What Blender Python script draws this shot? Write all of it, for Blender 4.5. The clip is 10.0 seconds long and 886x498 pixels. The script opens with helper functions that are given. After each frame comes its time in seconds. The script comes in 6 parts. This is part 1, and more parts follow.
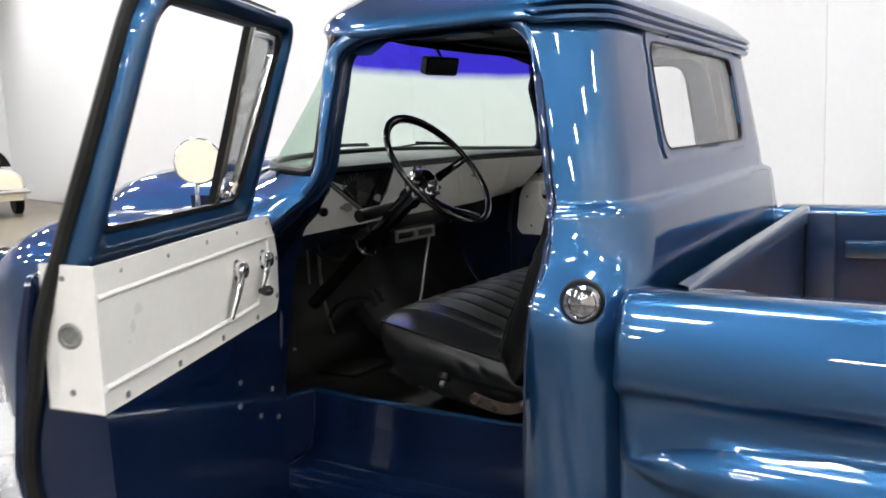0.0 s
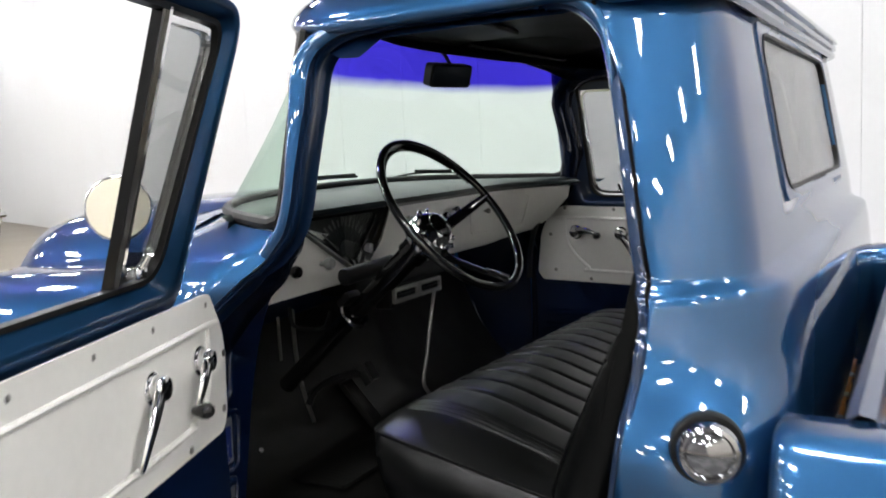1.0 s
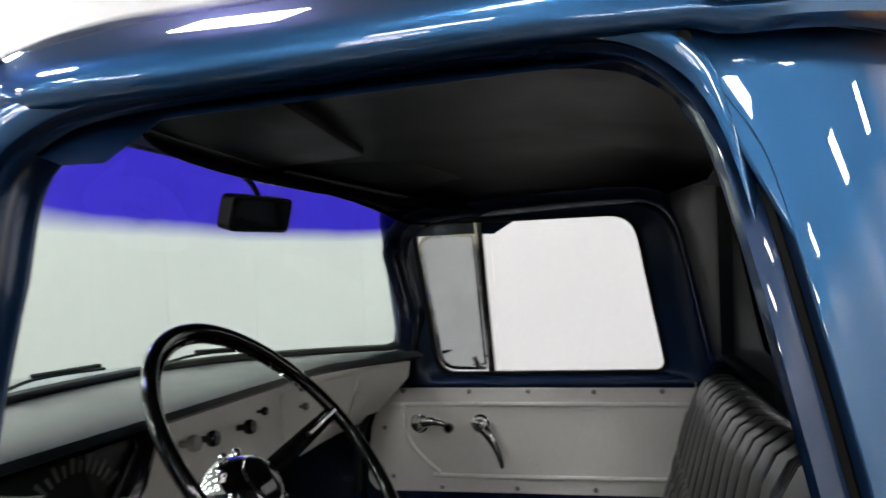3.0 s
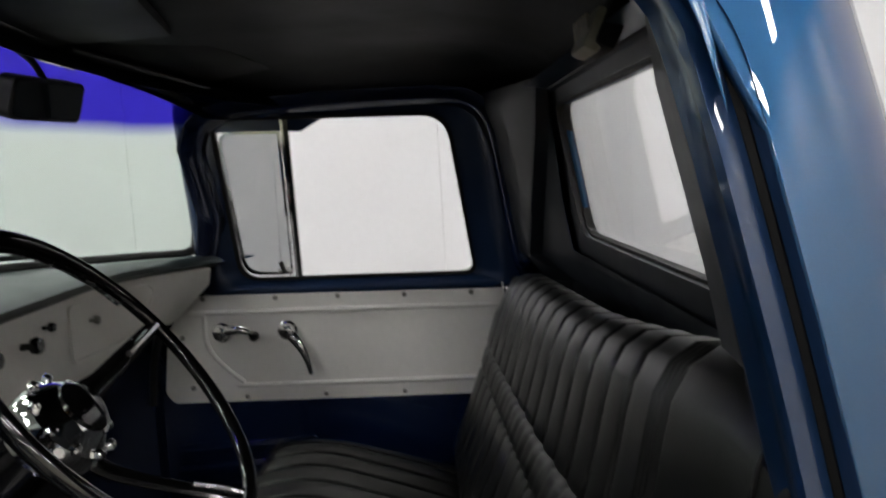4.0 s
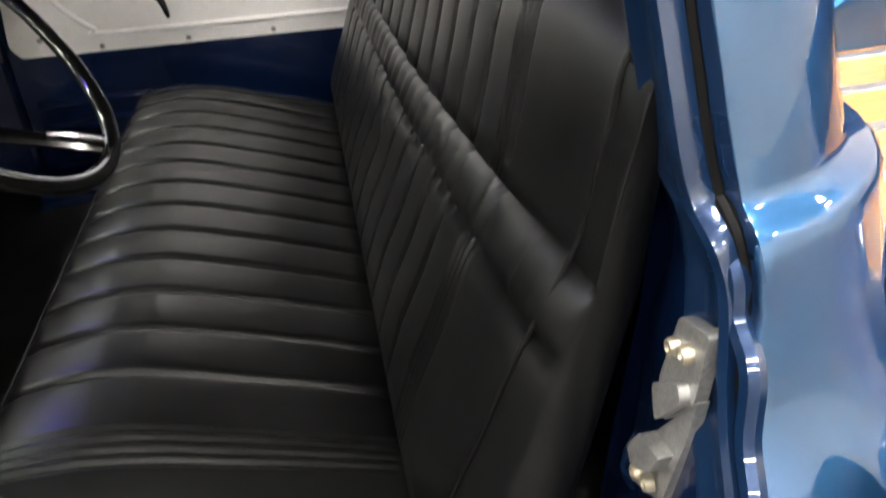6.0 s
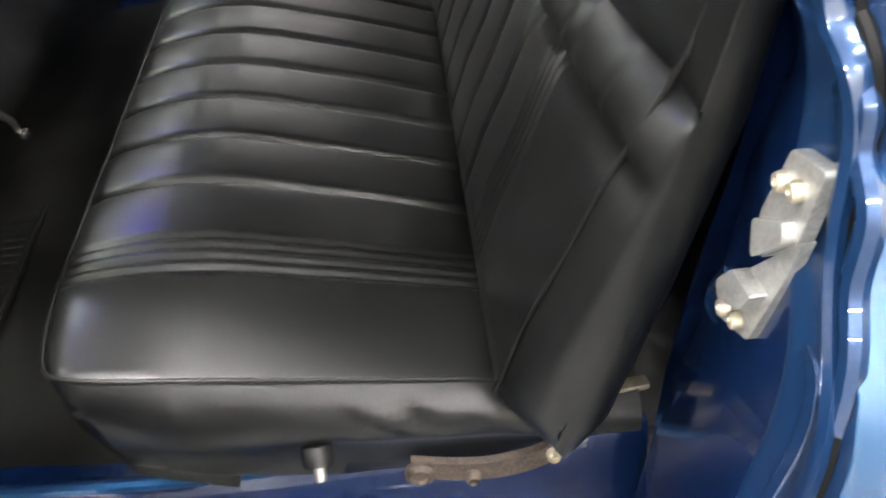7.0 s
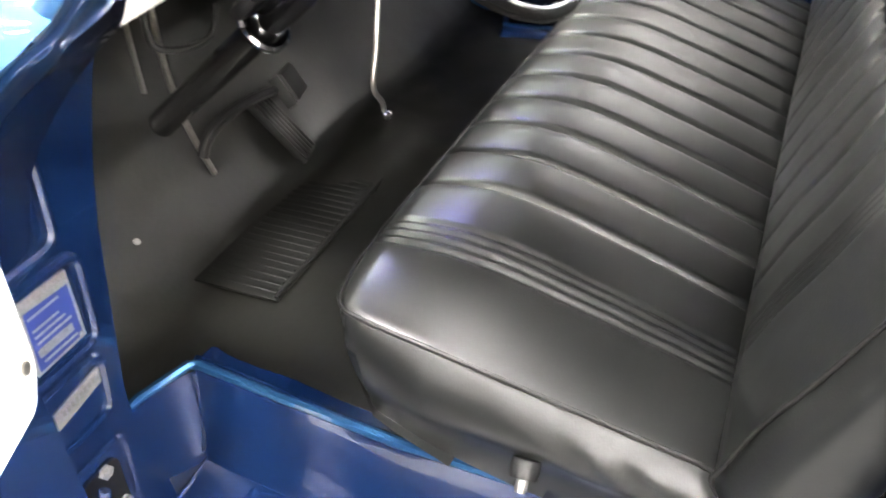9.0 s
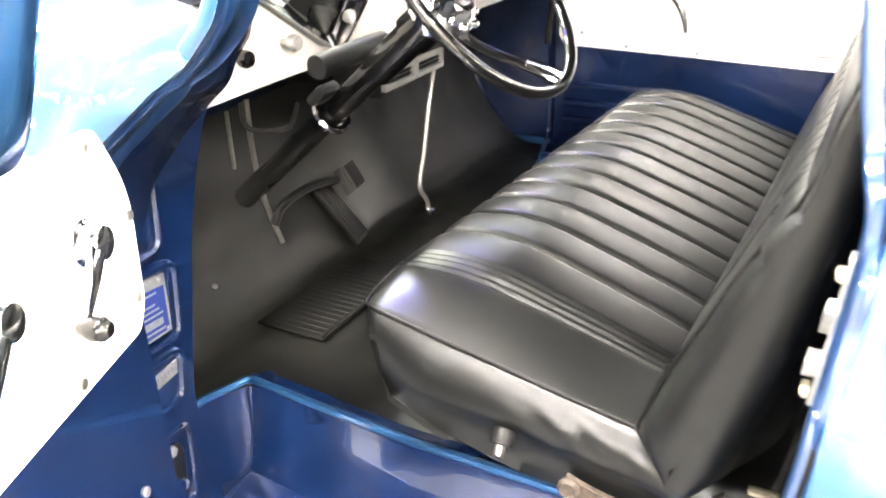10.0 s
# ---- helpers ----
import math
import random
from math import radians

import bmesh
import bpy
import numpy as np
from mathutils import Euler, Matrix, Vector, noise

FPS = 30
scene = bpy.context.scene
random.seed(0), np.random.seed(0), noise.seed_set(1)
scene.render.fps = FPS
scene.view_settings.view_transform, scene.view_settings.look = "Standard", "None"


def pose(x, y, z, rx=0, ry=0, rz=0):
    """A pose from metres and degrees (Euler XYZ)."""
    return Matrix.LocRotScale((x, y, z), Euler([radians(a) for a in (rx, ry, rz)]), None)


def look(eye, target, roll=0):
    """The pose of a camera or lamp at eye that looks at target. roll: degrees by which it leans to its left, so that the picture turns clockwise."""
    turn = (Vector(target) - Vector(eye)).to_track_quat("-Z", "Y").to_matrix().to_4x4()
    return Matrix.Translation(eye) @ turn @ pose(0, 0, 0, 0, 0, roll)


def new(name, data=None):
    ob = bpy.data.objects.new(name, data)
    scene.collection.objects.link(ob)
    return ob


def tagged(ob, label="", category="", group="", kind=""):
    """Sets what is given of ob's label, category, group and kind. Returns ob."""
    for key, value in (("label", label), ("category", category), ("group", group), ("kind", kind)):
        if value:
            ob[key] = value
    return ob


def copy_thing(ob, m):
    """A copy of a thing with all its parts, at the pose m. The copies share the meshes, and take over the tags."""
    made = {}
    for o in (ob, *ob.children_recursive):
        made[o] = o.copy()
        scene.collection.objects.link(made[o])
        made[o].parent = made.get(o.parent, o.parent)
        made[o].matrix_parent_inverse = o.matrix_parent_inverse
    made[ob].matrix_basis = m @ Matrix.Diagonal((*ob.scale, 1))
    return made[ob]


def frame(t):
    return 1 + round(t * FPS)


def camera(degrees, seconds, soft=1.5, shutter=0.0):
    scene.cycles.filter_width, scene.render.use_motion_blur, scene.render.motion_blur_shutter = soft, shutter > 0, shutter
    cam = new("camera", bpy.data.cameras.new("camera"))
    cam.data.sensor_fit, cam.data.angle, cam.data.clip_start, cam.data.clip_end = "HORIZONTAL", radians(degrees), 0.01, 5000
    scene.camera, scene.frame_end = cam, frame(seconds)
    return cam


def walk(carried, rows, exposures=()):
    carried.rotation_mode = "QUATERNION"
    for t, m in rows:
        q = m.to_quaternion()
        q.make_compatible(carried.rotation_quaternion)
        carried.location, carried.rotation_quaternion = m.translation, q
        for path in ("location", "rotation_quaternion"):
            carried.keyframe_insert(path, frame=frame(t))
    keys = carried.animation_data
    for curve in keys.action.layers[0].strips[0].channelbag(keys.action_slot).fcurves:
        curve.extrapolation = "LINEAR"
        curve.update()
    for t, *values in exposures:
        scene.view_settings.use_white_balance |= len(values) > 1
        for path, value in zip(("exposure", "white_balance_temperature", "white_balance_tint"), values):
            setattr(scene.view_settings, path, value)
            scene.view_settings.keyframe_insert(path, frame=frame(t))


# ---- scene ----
cam = camera(55.8, 10.0, 1.7, 0.4)

PATH = [
    (0, (-2.456, -0.829, 1.453), (-0.765, 0.202, 1.176), -2.4),
    (0.5, (-2.186, -0.642, 1.472), (-0.478, 0.364, 1.203), -2.5),
    (1, (-1.93, -0.452, 1.488), (-0.222, 0.56, 1.246), -3.0),
    (1.5, (-1.715, -0.291, 1.502), (0.043, 0.653, 1.37), -3.8),
    (2, (-1.546, -0.164, 1.51), (0.268, 0.678, 1.516), -4.0),
    (2.2, (-1.486, -0.125, 1.517), (0.35, 0.667, 1.55), -4.3),
    (3.3, (-1.269, 0.03, 1.543), (0.703, 0.363, 1.583), -3.8),
    (3.5, (-1.255, 0.057, 1.539), (0.733, 0.275, 1.538), -3.8),
    (4, (-1.241, 0.095, 1.542), (0.748, 0.061, 1.344), -3.5),
    (4.5, (-1.237, 0.101, 1.544), (0.719, -0.054, 1.159), -3.6),
    (5, (-1.237, 0.102, 1.536), (0.658, -0.133, 0.941), -3.8),
    (5.5, (-1.22, 0.082, 1.516), (0.599, -0.168, 0.723), -4.3),
    (5.7, (-1.222, 0.084, 1.516), (0.557, -0.169, 0.64), -4.5),
    (6.8, (-1.18, 0.073, 1.505), (0.319, 0.058, 0.181), -9.1),
    (7, (-1.183, 0.083, 1.502), (0.285, 0.111, 0.144), -8.5),
    (7.5, (-1.183, 0.098, 1.494), (0.228, 0.258, 0.086), -7.5),
    (8, (-1.182, 0.11, 1.494), (0.216, 0.429, 0.1), -6.3),
    (8.5, (-1.188, 0.112, 1.501), (0.201, 0.603, 0.148), -5.0),
    (9, (-1.245, 0.075, 1.517), (0.212, 0.751, 0.325), -2.8),
    (9.5, (-1.337, 0.009, 1.501), (0.169, 0.849, 0.489), -1.7),
    (10, (-1.493, -0.119, 1.497), (0.084, 0.772, 0.649), -2.0),
]
walk(cam, [(t, look(eye, target, roll)) for t, eye, target, roll in PATH],
     [(0, 0.36, 6500, 10), (2.0, 0.32, 6500, 10), (3.5, 0.0, 6600, 10), (4.5, -0.06, 6700, 11), (5.5, 0.85, 7000, 12), (7.0, 2.7, 6800, 11), (8.0, 3.25, 6700, 11), (9.0, 3.85, 6900, 12), (10.0, 4.15, 7200, 13)])

# ---- world and lights ----
world = bpy.data.worlds.new("world")
scene.world = world
world.use_nodes = True
world.node_tree.nodes["Background"].inputs[0].default_value = (0.9, 0.95, 1.0, 1)
world.node_tree.nodes["Background"].inputs[1].default_value = 0.3


# ---- materials ----
def material(name, color, rough=0.5, metal=0.0, coat=0.0, var=0.15, scale=8.0, fine=90.0, bump=0.0,
             bump_scale=200.0, coat_rough=0.03, ior=1.5, flakes=0.0, stretch=(1, 1, 1), rough_var=0.1, spec=0.5):
    """A principled surface whose colour and roughness vary at two scales."""
    m = bpy.data.materials.new(name)
    m.use_nodes = True
    nt = m.node_tree
    n, l = nt.nodes, nt.links
    b = n["Principled BSDF"]
    b.inputs["Metallic"].default_value = metal
    b.inputs["IOR"].default_value = ior
    b.inputs["Coat Weight"].default_value = coat
    b.inputs["Specular IOR Level"].default_value = spec
    b.inputs["Coat Roughness"].default_value = coat_rough
    tc = n.new("ShaderNodeTexCoord")
    mp = n.new("ShaderNodeMapping")
    mp.inputs["Scale"].default_value = stretch
    l.new(tc.outputs["Object"], mp.inputs[0])
    big = n.new("ShaderNodeTexNoise")
    big.inputs["Scale"].default_value = scale
    big.inputs["Detail"].default_value = 4
    small = n.new("ShaderNodeTexNoise")
    small.inputs["Scale"].default_value = fine
    small.inputs["Detail"].default_value = 3
    l.new(mp.outputs[0], big.inputs["Vector"])
    l.new(mp.outputs[0], small.inputs["Vector"])
    add = n.new("ShaderNodeMath")
    add.operation = "ADD"
    l.new(big.outputs["Fac"], add.inputs[0])
    l.new(small.outputs["Fac"], add.inputs[1])
    mr = n.new("ShaderNodeMapRange")
    mr.inputs["From Min"].default_value, mr.inputs["From Max"].default_value = 0.7, 1.3
    mr.inputs["To Min"].default_value, mr.inputs["To Max"].default_value = 1 - var, 1 + var
    l.new(add.outputs[0], mr.inputs["Value"])
    mix = n.new("ShaderNodeVectorMath")
    mix.operation = "SCALE"
    mix.inputs[0].default_value = color
    l.new(mr.outputs[0], mix.inputs["Scale"])
    l.new(mix.outputs[0], b.inputs["Base Color"])
    rr = n.new("ShaderNodeMapRange")
    rr.inputs["From Min"].default_value, rr.inputs["From Max"].default_value = 0.3, 0.7
    rr.inputs["To Min"].default_value, rr.inputs["To Max"].default_value = max(0, rough * (1 - rough_var)), min(1, rough * (1 + rough_var))
    l.new(big.outputs["Fac"], rr.inputs["Value"])
    l.new(rr.outputs[0], b.inputs["Roughness"])
    if bump:
        bt = n.new("ShaderNodeTexNoise")
        bt.inputs["Scale"].default_value = bump_scale
        bt.inputs["Detail"].default_value = 2
        l.new(mp.outputs[0], bt.inputs["Vector"])
        bn = n.new("ShaderNodeBump")
        bn.inputs["Strength"].default_value = bump
        bn.inputs["Distance"].default_value = 0.002
        l.new(bt.outputs["Fac"], bn.inputs["Height"])
        l.new(bn.outputs[0], b.inputs["Normal"])
    return m


def glass(name, tint, gloss=1.0, band=None):
    """Thin clear pane: tinted see-through, mirror gloss by Fresnel. band: (colour, z low, z high) of a shaded strip."""
    m = bpy.data.materials.new(name)
    m.use_nodes = True
    nt = m.node_tree
    n, l = nt.nodes, nt.links
    n.remove(n["Principled BSDF"])
    tr = n.new("ShaderNodeBsdfTransparent")
    tr.inputs[0].default_value = (*tint, 1)
    gl = n.new("ShaderNodeBsdfGlossy")
    gl.inputs["Roughness"].default_value = 0.01
    fr = n.new("ShaderNodeLayerWeight")
    fr.inputs[0].default_value = 0.5
    pw = n.new("ShaderNodeMath")
    pw.operation = "POWER"
    pw.inputs[1].default_value = 5
    l.new(fr.outputs["Facing"], pw.inputs[0])
    mul = n.new("ShaderNodeMath")
    mul.operation = "MULTIPLY_ADD"
    mul.inputs[1].default_value = 0.6 * gloss
    mul.inputs[2].default_value = 0.03 * gloss
    mx = n.new("ShaderNodeMixShader")
    l.new(pw.outputs[0], mul.inputs[0])
    l.new(mul.outputs[0], mx.inputs[0])
    l.new(tr.outputs[0], mx.inputs[1])
    l.new(gl.outputs[0], mx.inputs[2])
    l.new(mx.outputs[0], n["Material Output"].inputs[0])
    if band:
        tc = n.new("ShaderNodeTexCoord")
        sx = n.new("ShaderNodeSeparateXYZ")
        l.new(tc.outputs["Object"], sx.inputs[0])
        wob = n.new("ShaderNodeTexNoise")
        wob.inputs["Scale"].default_value = 6
        l.new(tc.outputs["Object"], wob.inputs["Vector"])
        k = n.new("ShaderNodeMath")
        k.operation = "MULTIPLY_ADD"
        k.inputs[1].default_value = 0.012
        l.new(wob.outputs["Fac"], k.inputs[0])
        l.new(sx.outputs["Z"], k.inputs[2])
        mr = n.new("ShaderNodeMapRange")
        mr.inputs["From Min"].default_value, mr.inputs["From Max"].default_value = band[1], band[2]
        l.new(k.outputs[0], mr.inputs["Value"])
        mc = n.new("ShaderNodeMix")
        mc.data_type = "RGBA"
        mc.inputs[6].default_value = (*tint, 1)
        mc.inputs[7].default_value = (*band[0], 1)
        l.new(mr.outputs[0], mc.inputs[0])
        l.new(mc.outputs[2], tr.inputs[0])
    return m


def glow(name, color, strength):
    m = bpy.data.materials.new(name)
    m.use_nodes = True
    n = m.node_tree.nodes
    b = n["Principled BSDF"]
    b.inputs["Base Color"].default_value = (0.8, 0.8, 0.8, 1)
    b.inputs["Emission Color"].default_value = (*color, 1)
    b.inputs["Emission Strength"].default_value = strength
    return m


M = {}
M["paint"] = material("blue_metallic_paint", (0.0210, 0.083, 0.193), 0.36, 0.85, 1.0, var=0.05, scale=3, fine=900, rough_var=0.05, coat_rough=0.015)
M["paint"].node_tree.nodes["Principled BSDF"].inputs["Coat IOR"].default_value = 1.6
M["paint"].node_tree.nodes["Principled BSDF"].inputs["Specular Tint"].default_value = (0.10, 0.17, 0.30, 1)
# body blue darkened in colour for insides and undersides that lie in shade
M["paint_shaded"] = material("shaded_inner_blue", (0.004, 0.020, 0.065), 0.35, 0.3, 0.7, var=0.08, scale=4, fine=400, coat_rough=0.05)
# darker copies of the body paint, with the door opening's shade in their colour
M["jamb"] = material("shaded_jamb_blue", (0.0021, 0.0100, 0.041), 0.24, 0.35, 0.5, var=0.1, scale=6, fine=500, bump=0.14, bump_scale=45, coat_rough=0.04)
M["flange"] = material("shaded_flange_blue", (0.0056, 0.025, 0.074), 0.3, 0.55, 1.0, var=0.06, scale=4, fine=500, coat_rough=0.03)
M["white"] = material("white_panel_paint", (0.72, 0.71, 0.68), 0.3, 0, 0.4, var=0.03, scale=5, fine=60, coat_rough=0.1)
M["vinyl"] = material("black_vinyl", (0.0025, 0.0027, 0.0026), 0.35, 0, 0, var=0.22, scale=12, fine=120, bump=0.07, bump_scale=400, rough_var=0.12, spec=0.27)
M["piping"] = material("black_piping", (0.0022, 0.0022, 0.0022), 0.45, var=0.1, spec=0.16)
M["mat"] = material("rubber_mat", (0.0035, 0.0035, 0.0029), 0.42, var=0.5, scale=4.5, fine=120, bump=0.12, bump_scale=90, rough_var=0.25, spec=0.32)
M["pad_rubber"] = material("worn_pad_rubber", (0.003, 0.003, 0.0027), 0.5, var=0.6, scale=9, fine=150, bump=0.1, bump_scale=90, spec=0.14)
M["seal_rubber"] = material("black_seal_rubber", (0.0022, 0.0022, 0.0022), 0.5, var=0.2, scale=20, fine=200, spec=0.1)
M["rubber"] = material("black_rubber", (0.009, 0.009, 0.009), 0.5, var=0.2, scale=20, fine=200, spec=0.2)
M["chrome"] = material("chrome", (0.8, 0.8, 0.8), 0.08, 1.0, var=0.04)
# chrome darkened in colour for the dark surroundings the fuel cap mirrors
M["darkened_chrome"] = material("darkened_chrome", (0.36, 0.36, 0.38), 0.1, 1.0, var=0.1)
M["steel"] = material("bare_steel", (0.24, 0.235, 0.22), 0.35, 0.9, var=0.2, scale=30, fine=200)
M["plated"] = material("zinc_plated_steel", (0.28, 0.28, 0.27), 0.38, 0.7, var=0.25, scale=60, fine=300)
M["brass"] = material("yellowed_bolt", (0.40, 0.36, 0.27), 0.4, 0.8, var=0.25, scale=80)
M["rust"] = material("rusted_steel", (0.040, 0.029, 0.022), 0.75, 0.3, var=0.8, scale=60, fine=300, bump=0.5)
M["gloss_black"] = material("gloss_black", (0.003, 0.003, 0.003), 0.12, 0, 0.25, var=0.1)
M["satin_black"] = material("satin_black", (0.003, 0.003, 0.0032), 0.5, var=0.2, scale=20, spec=0.22)
M["liner"] = material("dark_headliner", (0.0025, 0.0025, 0.0025), 0.55, var=0.15, scale=5, fine=200, bump=0.2, spec=0.12)
M["dark_in"] = material("dark_cab_paint", (0.002, 0.004, 0.008), 0.5, 0, 0.1, var=0.1)
M["jamb_trim"] = material("dark_trim_vinyl", (0.004, 0.007, 0.007), 0.5, var=0.15, scale=10, fine=150, bump=0.1, spec=0.15)
# the teal reflected on the dash top is put into its base colour
M["dash_paint"] = material("teal_reflection_dash_paint", (0.003, 0.010, 0.012), 0.38, 0.1, 0.3, var=0.12, scale=6, fine=150, coat_rough=0.15)
M["glass"] = glass("clear_glass", (0.93, 0.95, 0.94))
M["rear_glass"] = glass("rear_glass", (0.97, 0.975, 0.975), 1.3)
M["windshield"] = glass("tinted_windshield", (0.76, 0.87, 0.80), 0.6, band=((0.05, 0.035, 0.62), 1.65, 1.68))
M["sideglass"] = glass("dusty_vent_glass", (0.66, 0.67, 0.67))
M["mirror"] = material("mirror_glass", (0.9, 0.88, 0.8), 0.02, 1.0, var=0.01)
M["wood"] = material("varnished_bed_wood", (0.55, 0.24, 0.05), 0.25, 0, 0.6, var=0.35, scale=6, fine=60, stretch=(9, 0.6, 9))
M["wall"] = material("white_wall_paint", (0.62, 0.62, 0.63), 0.7, var=0.02, scale=0.6, fine=20)
M["wall_dark"] = material("dark_grey_wall_paint", (0.20, 0.20, 0.205), 0.7, var=0.05, scale=0.6, fine=20)
M["wall_cream"] = material("cream_wall_paint", (0.70, 0.67, 0.60), 0.7, var=0.03, scale=0.6, fine=20)
M["ceiling"] = material("grey_ceiling_paint", (0.14, 0.14, 0.14), 0.8, var=0.05, scale=1, fine=20)
M["tile_dark"] = material("grey_floor_tile", (0.065, 0.065, 0.067), 0.25, var=0.15, scale=2, fine=40)
M["tile_light"] = material("pale_floor_tile", (0.12, 0.12, 0.118), 0.25, var=0.1, scale=2, fine=40)
M["lamp"] = glow("troffer_glow", (0.985, 0.985, 0.985), 66)
M["concrete"] = material("tan_concrete", (0.17, 0.145, 0.105), 0.35, var=0.2, scale=0.8, fine=12)
M["fixture"] = material("white_lamp_housing", (0.75, 0.75, 0.75), 0.5, var=0.03)
M["aged_lens"] = material("yellowed_lens", (0.30, 0.28, 0.20), 0.35, var=0.2, scale=40)
M["dial_paint"] = material("faded_dial_paint", (0.07, 0.07, 0.065), 0.5, var=0.2)
M["data_blue"] = material("blue_data_plate", (0.015, 0.03, 0.15), 0.35, 0.2, var=0.1)
M["cream"] = material("cream_car_paint", (0.72, 0.66, 0.5), 0.25, 0, 0.8, var=0.03)
M["red"] = material("red_mark", (0.5, 0.02, 0.02), 0.4)


# ---- mesh helpers ----
def part(name, bm, mat, parent=None, label="", smooth=True, angle=40):
    """One bmesh as one mesh object, under a thing or a part of it."""
    bmesh.ops.recalc_face_normals(bm, faces=bm.faces)
    me = bpy.data.meshes.new(name)
    bm.to_mesh(me)
    bm.free()
    if smooth:
        me.polygons.foreach_set("use_smooth", [True] * len(me.polygons))
        me.set_sharp_from_angle(angle=radians(angle))
    me.materials.append(M[mat] if isinstance(mat, str) else mat)
    ob = new(name, me)
    ob.parent = parent
    if label:
        tagged(ob, label)
    return ob


def thing(name, label, category, loc=(0, 0, 0), group="", kind=""):
    ob = new(name)
    ob.location = loc
    bpy.context.view_layer.update()
    return tagged(ob, label, category, group, kind)


def loft(bm, rows, closed=False, skip=None, cap=False):
    """Quads between rows of points. closed: each row is a loop. skip(i, j): quads left out."""
    vs = [[bm.verts.new(p) for p in r] for r in rows]
    n = len(rows[0])
    for i in range(len(rows) - 1):
        for j in range(n if closed else n - 1):
            if skip and skip(i, j):
                continue
            k = (j + 1) % n
            q = [vs[i][j], vs[i][k], vs[i + 1][k], vs[i + 1][j]]
            try:
                bm.faces.new(q)
            except ValueError:
                pass
    if cap:
        for r in (vs[0], vs[-1]):
            try:
                bm.faces.new(r)
            except ValueError:
                pass
    return vs


def tube(bm, pts, r, seg=10, closed=False, cap=True):
    """A round bar along points; r: one radius, or one per point."""
    pts = [Vector(p) for p in pts]
    n = len(pts)
    rs = r if isinstance(r, (list, tuple)) else [r] * n
    rows, side = [], None
    for i, p in enumerate(pts):
        a = pts[i - 1] if (i or closed) else p
        b = pts[(i + 1) % n] if (i < n - 1 or closed) else p
        t = (b - a).normalized()
        if side is None:
            side = t.orthogonal().normalized()
        side = (side - t * side.dot(t)).normalized()
        up = t.cross(side)
        rows.append([p + rs[i] * (math.cos(2 * math.pi * k / seg) * side + math.sin(2 * math.pi * k / seg) * up) for k in range(seg)])
    if closed:
        # the last ring meets the first with the least twist
        best = min(range(seg), key=lambda s: sum((rows[-1][(k + s) % seg] - rows[0][k]).length for k in range(0, seg, 3)))
        rows.append([rows[0][(k - best) % seg] for k in range(seg)])
        loft(bm, rows, closed=True)
        bmesh.ops.remove_doubles(bm, verts=bm.verts, dist=1e-6)
    else:
        loft(bm, rows, closed=True, cap=cap)
    return bm


def smooth_path(pts, n=8):
    """Catmull-Rom through the points."""
    pts = [Vector(p) for p in pts]
    out = []
    for i in range(len(pts) - 1):
        p0, p1, p2, p3 = pts[max(i - 1, 0)], pts[i], pts[i + 1], pts[min(i + 2, len(pts) - 1)]
        for k in range(n):
            t = k / n
            out.append(0.5 * (2 * p1 + (p2 - p0) * t + (2 * p0 - 5 * p1 + 4 * p2 - p3) * t * t + (3 * p1 - p0 - 3 * p2 + p3) * t ** 3))
    out.append(pts[-1])
    return out


def rbox(bm, size, m=None, bevel=0.004, seg=2):
    """A box with rounded edges."""
    tmp = bmesh.new()
    bmesh.ops.create_cube(tmp, size=1)
    bmesh.ops.scale(tmp, vec=size, verts=tmp.verts)
    if bevel:
        bmesh.ops.bevel(tmp, geom=list(tmp.edges), offset=bevel, segments=seg, profile=0.6, affect="EDGES")
    if m is not None:
        bmesh.ops.transform(tmp, matrix=m, verts=tmp.verts)
    merge(bm, tmp)
    return bm


def merge(bm, tmp):
    me = bpy.data.meshes.new("scratch")
    tmp.to_mesh(me)
    tmp.free()
    bm.from_mesh(me)
    bpy.data.meshes.remove(me)
    return bm


def lathe(bm, profile, m=None, seg=28):
    """Turns (radius, height) points round z."""
    m = m or Matrix()
    rows = [[m @ Vector((max(r, 1e-4) * math.cos(2 * math.pi * k / seg), max(r, 1e-4) * math.sin(2 * math.pi * k / seg), h)) for k in range(seg)] for r, h in profile]
    loft(bm, rows, closed=True, cap=True)
    return bm


def rounded(poly, r, seg=6):
    """A 2D polygon with rounded corners; r: one radius or one per corner."""
    n = len(poly)
    rs = r if isinstance(r, (list, tuple)) else [r] * n
    out = []
    for i in range(n):
        p = Vector(poly[i])
        a, b = (Vector(poly[i - 1]) - p), (Vector(poly[(i + 1) % n]) - p)
        k = min(rs[i], 0.49 * a.length, 0.49 * b.length)
        p0, p2 = p + a.normalized() * k, p + b.normalized() * k
        for s in range(seg + 1):
            t = s / seg
            out.append((1 - t) ** 2 * p0 + 2 * t * (1 - t) * p + t * t * p2)
    return out


def slab(bm, loop, f, t0, t1):
    """A 2D loop made solid between depths t0 and t1; f(u, v, w) gives the place."""
    a = [bm.verts.new(f(p[0], p[1], t0)) for p in loop]
    b = [bm.verts.new(f(p[0], p[1], t1)) for p in loop]
    n = len(loop)
    bm.faces.new(a)
    bm.faces.new(b)
    for i in range(n):
        bm.faces.new((a[i], a[(i + 1) % n], b[(i + 1) % n], b[i]))
    return bm


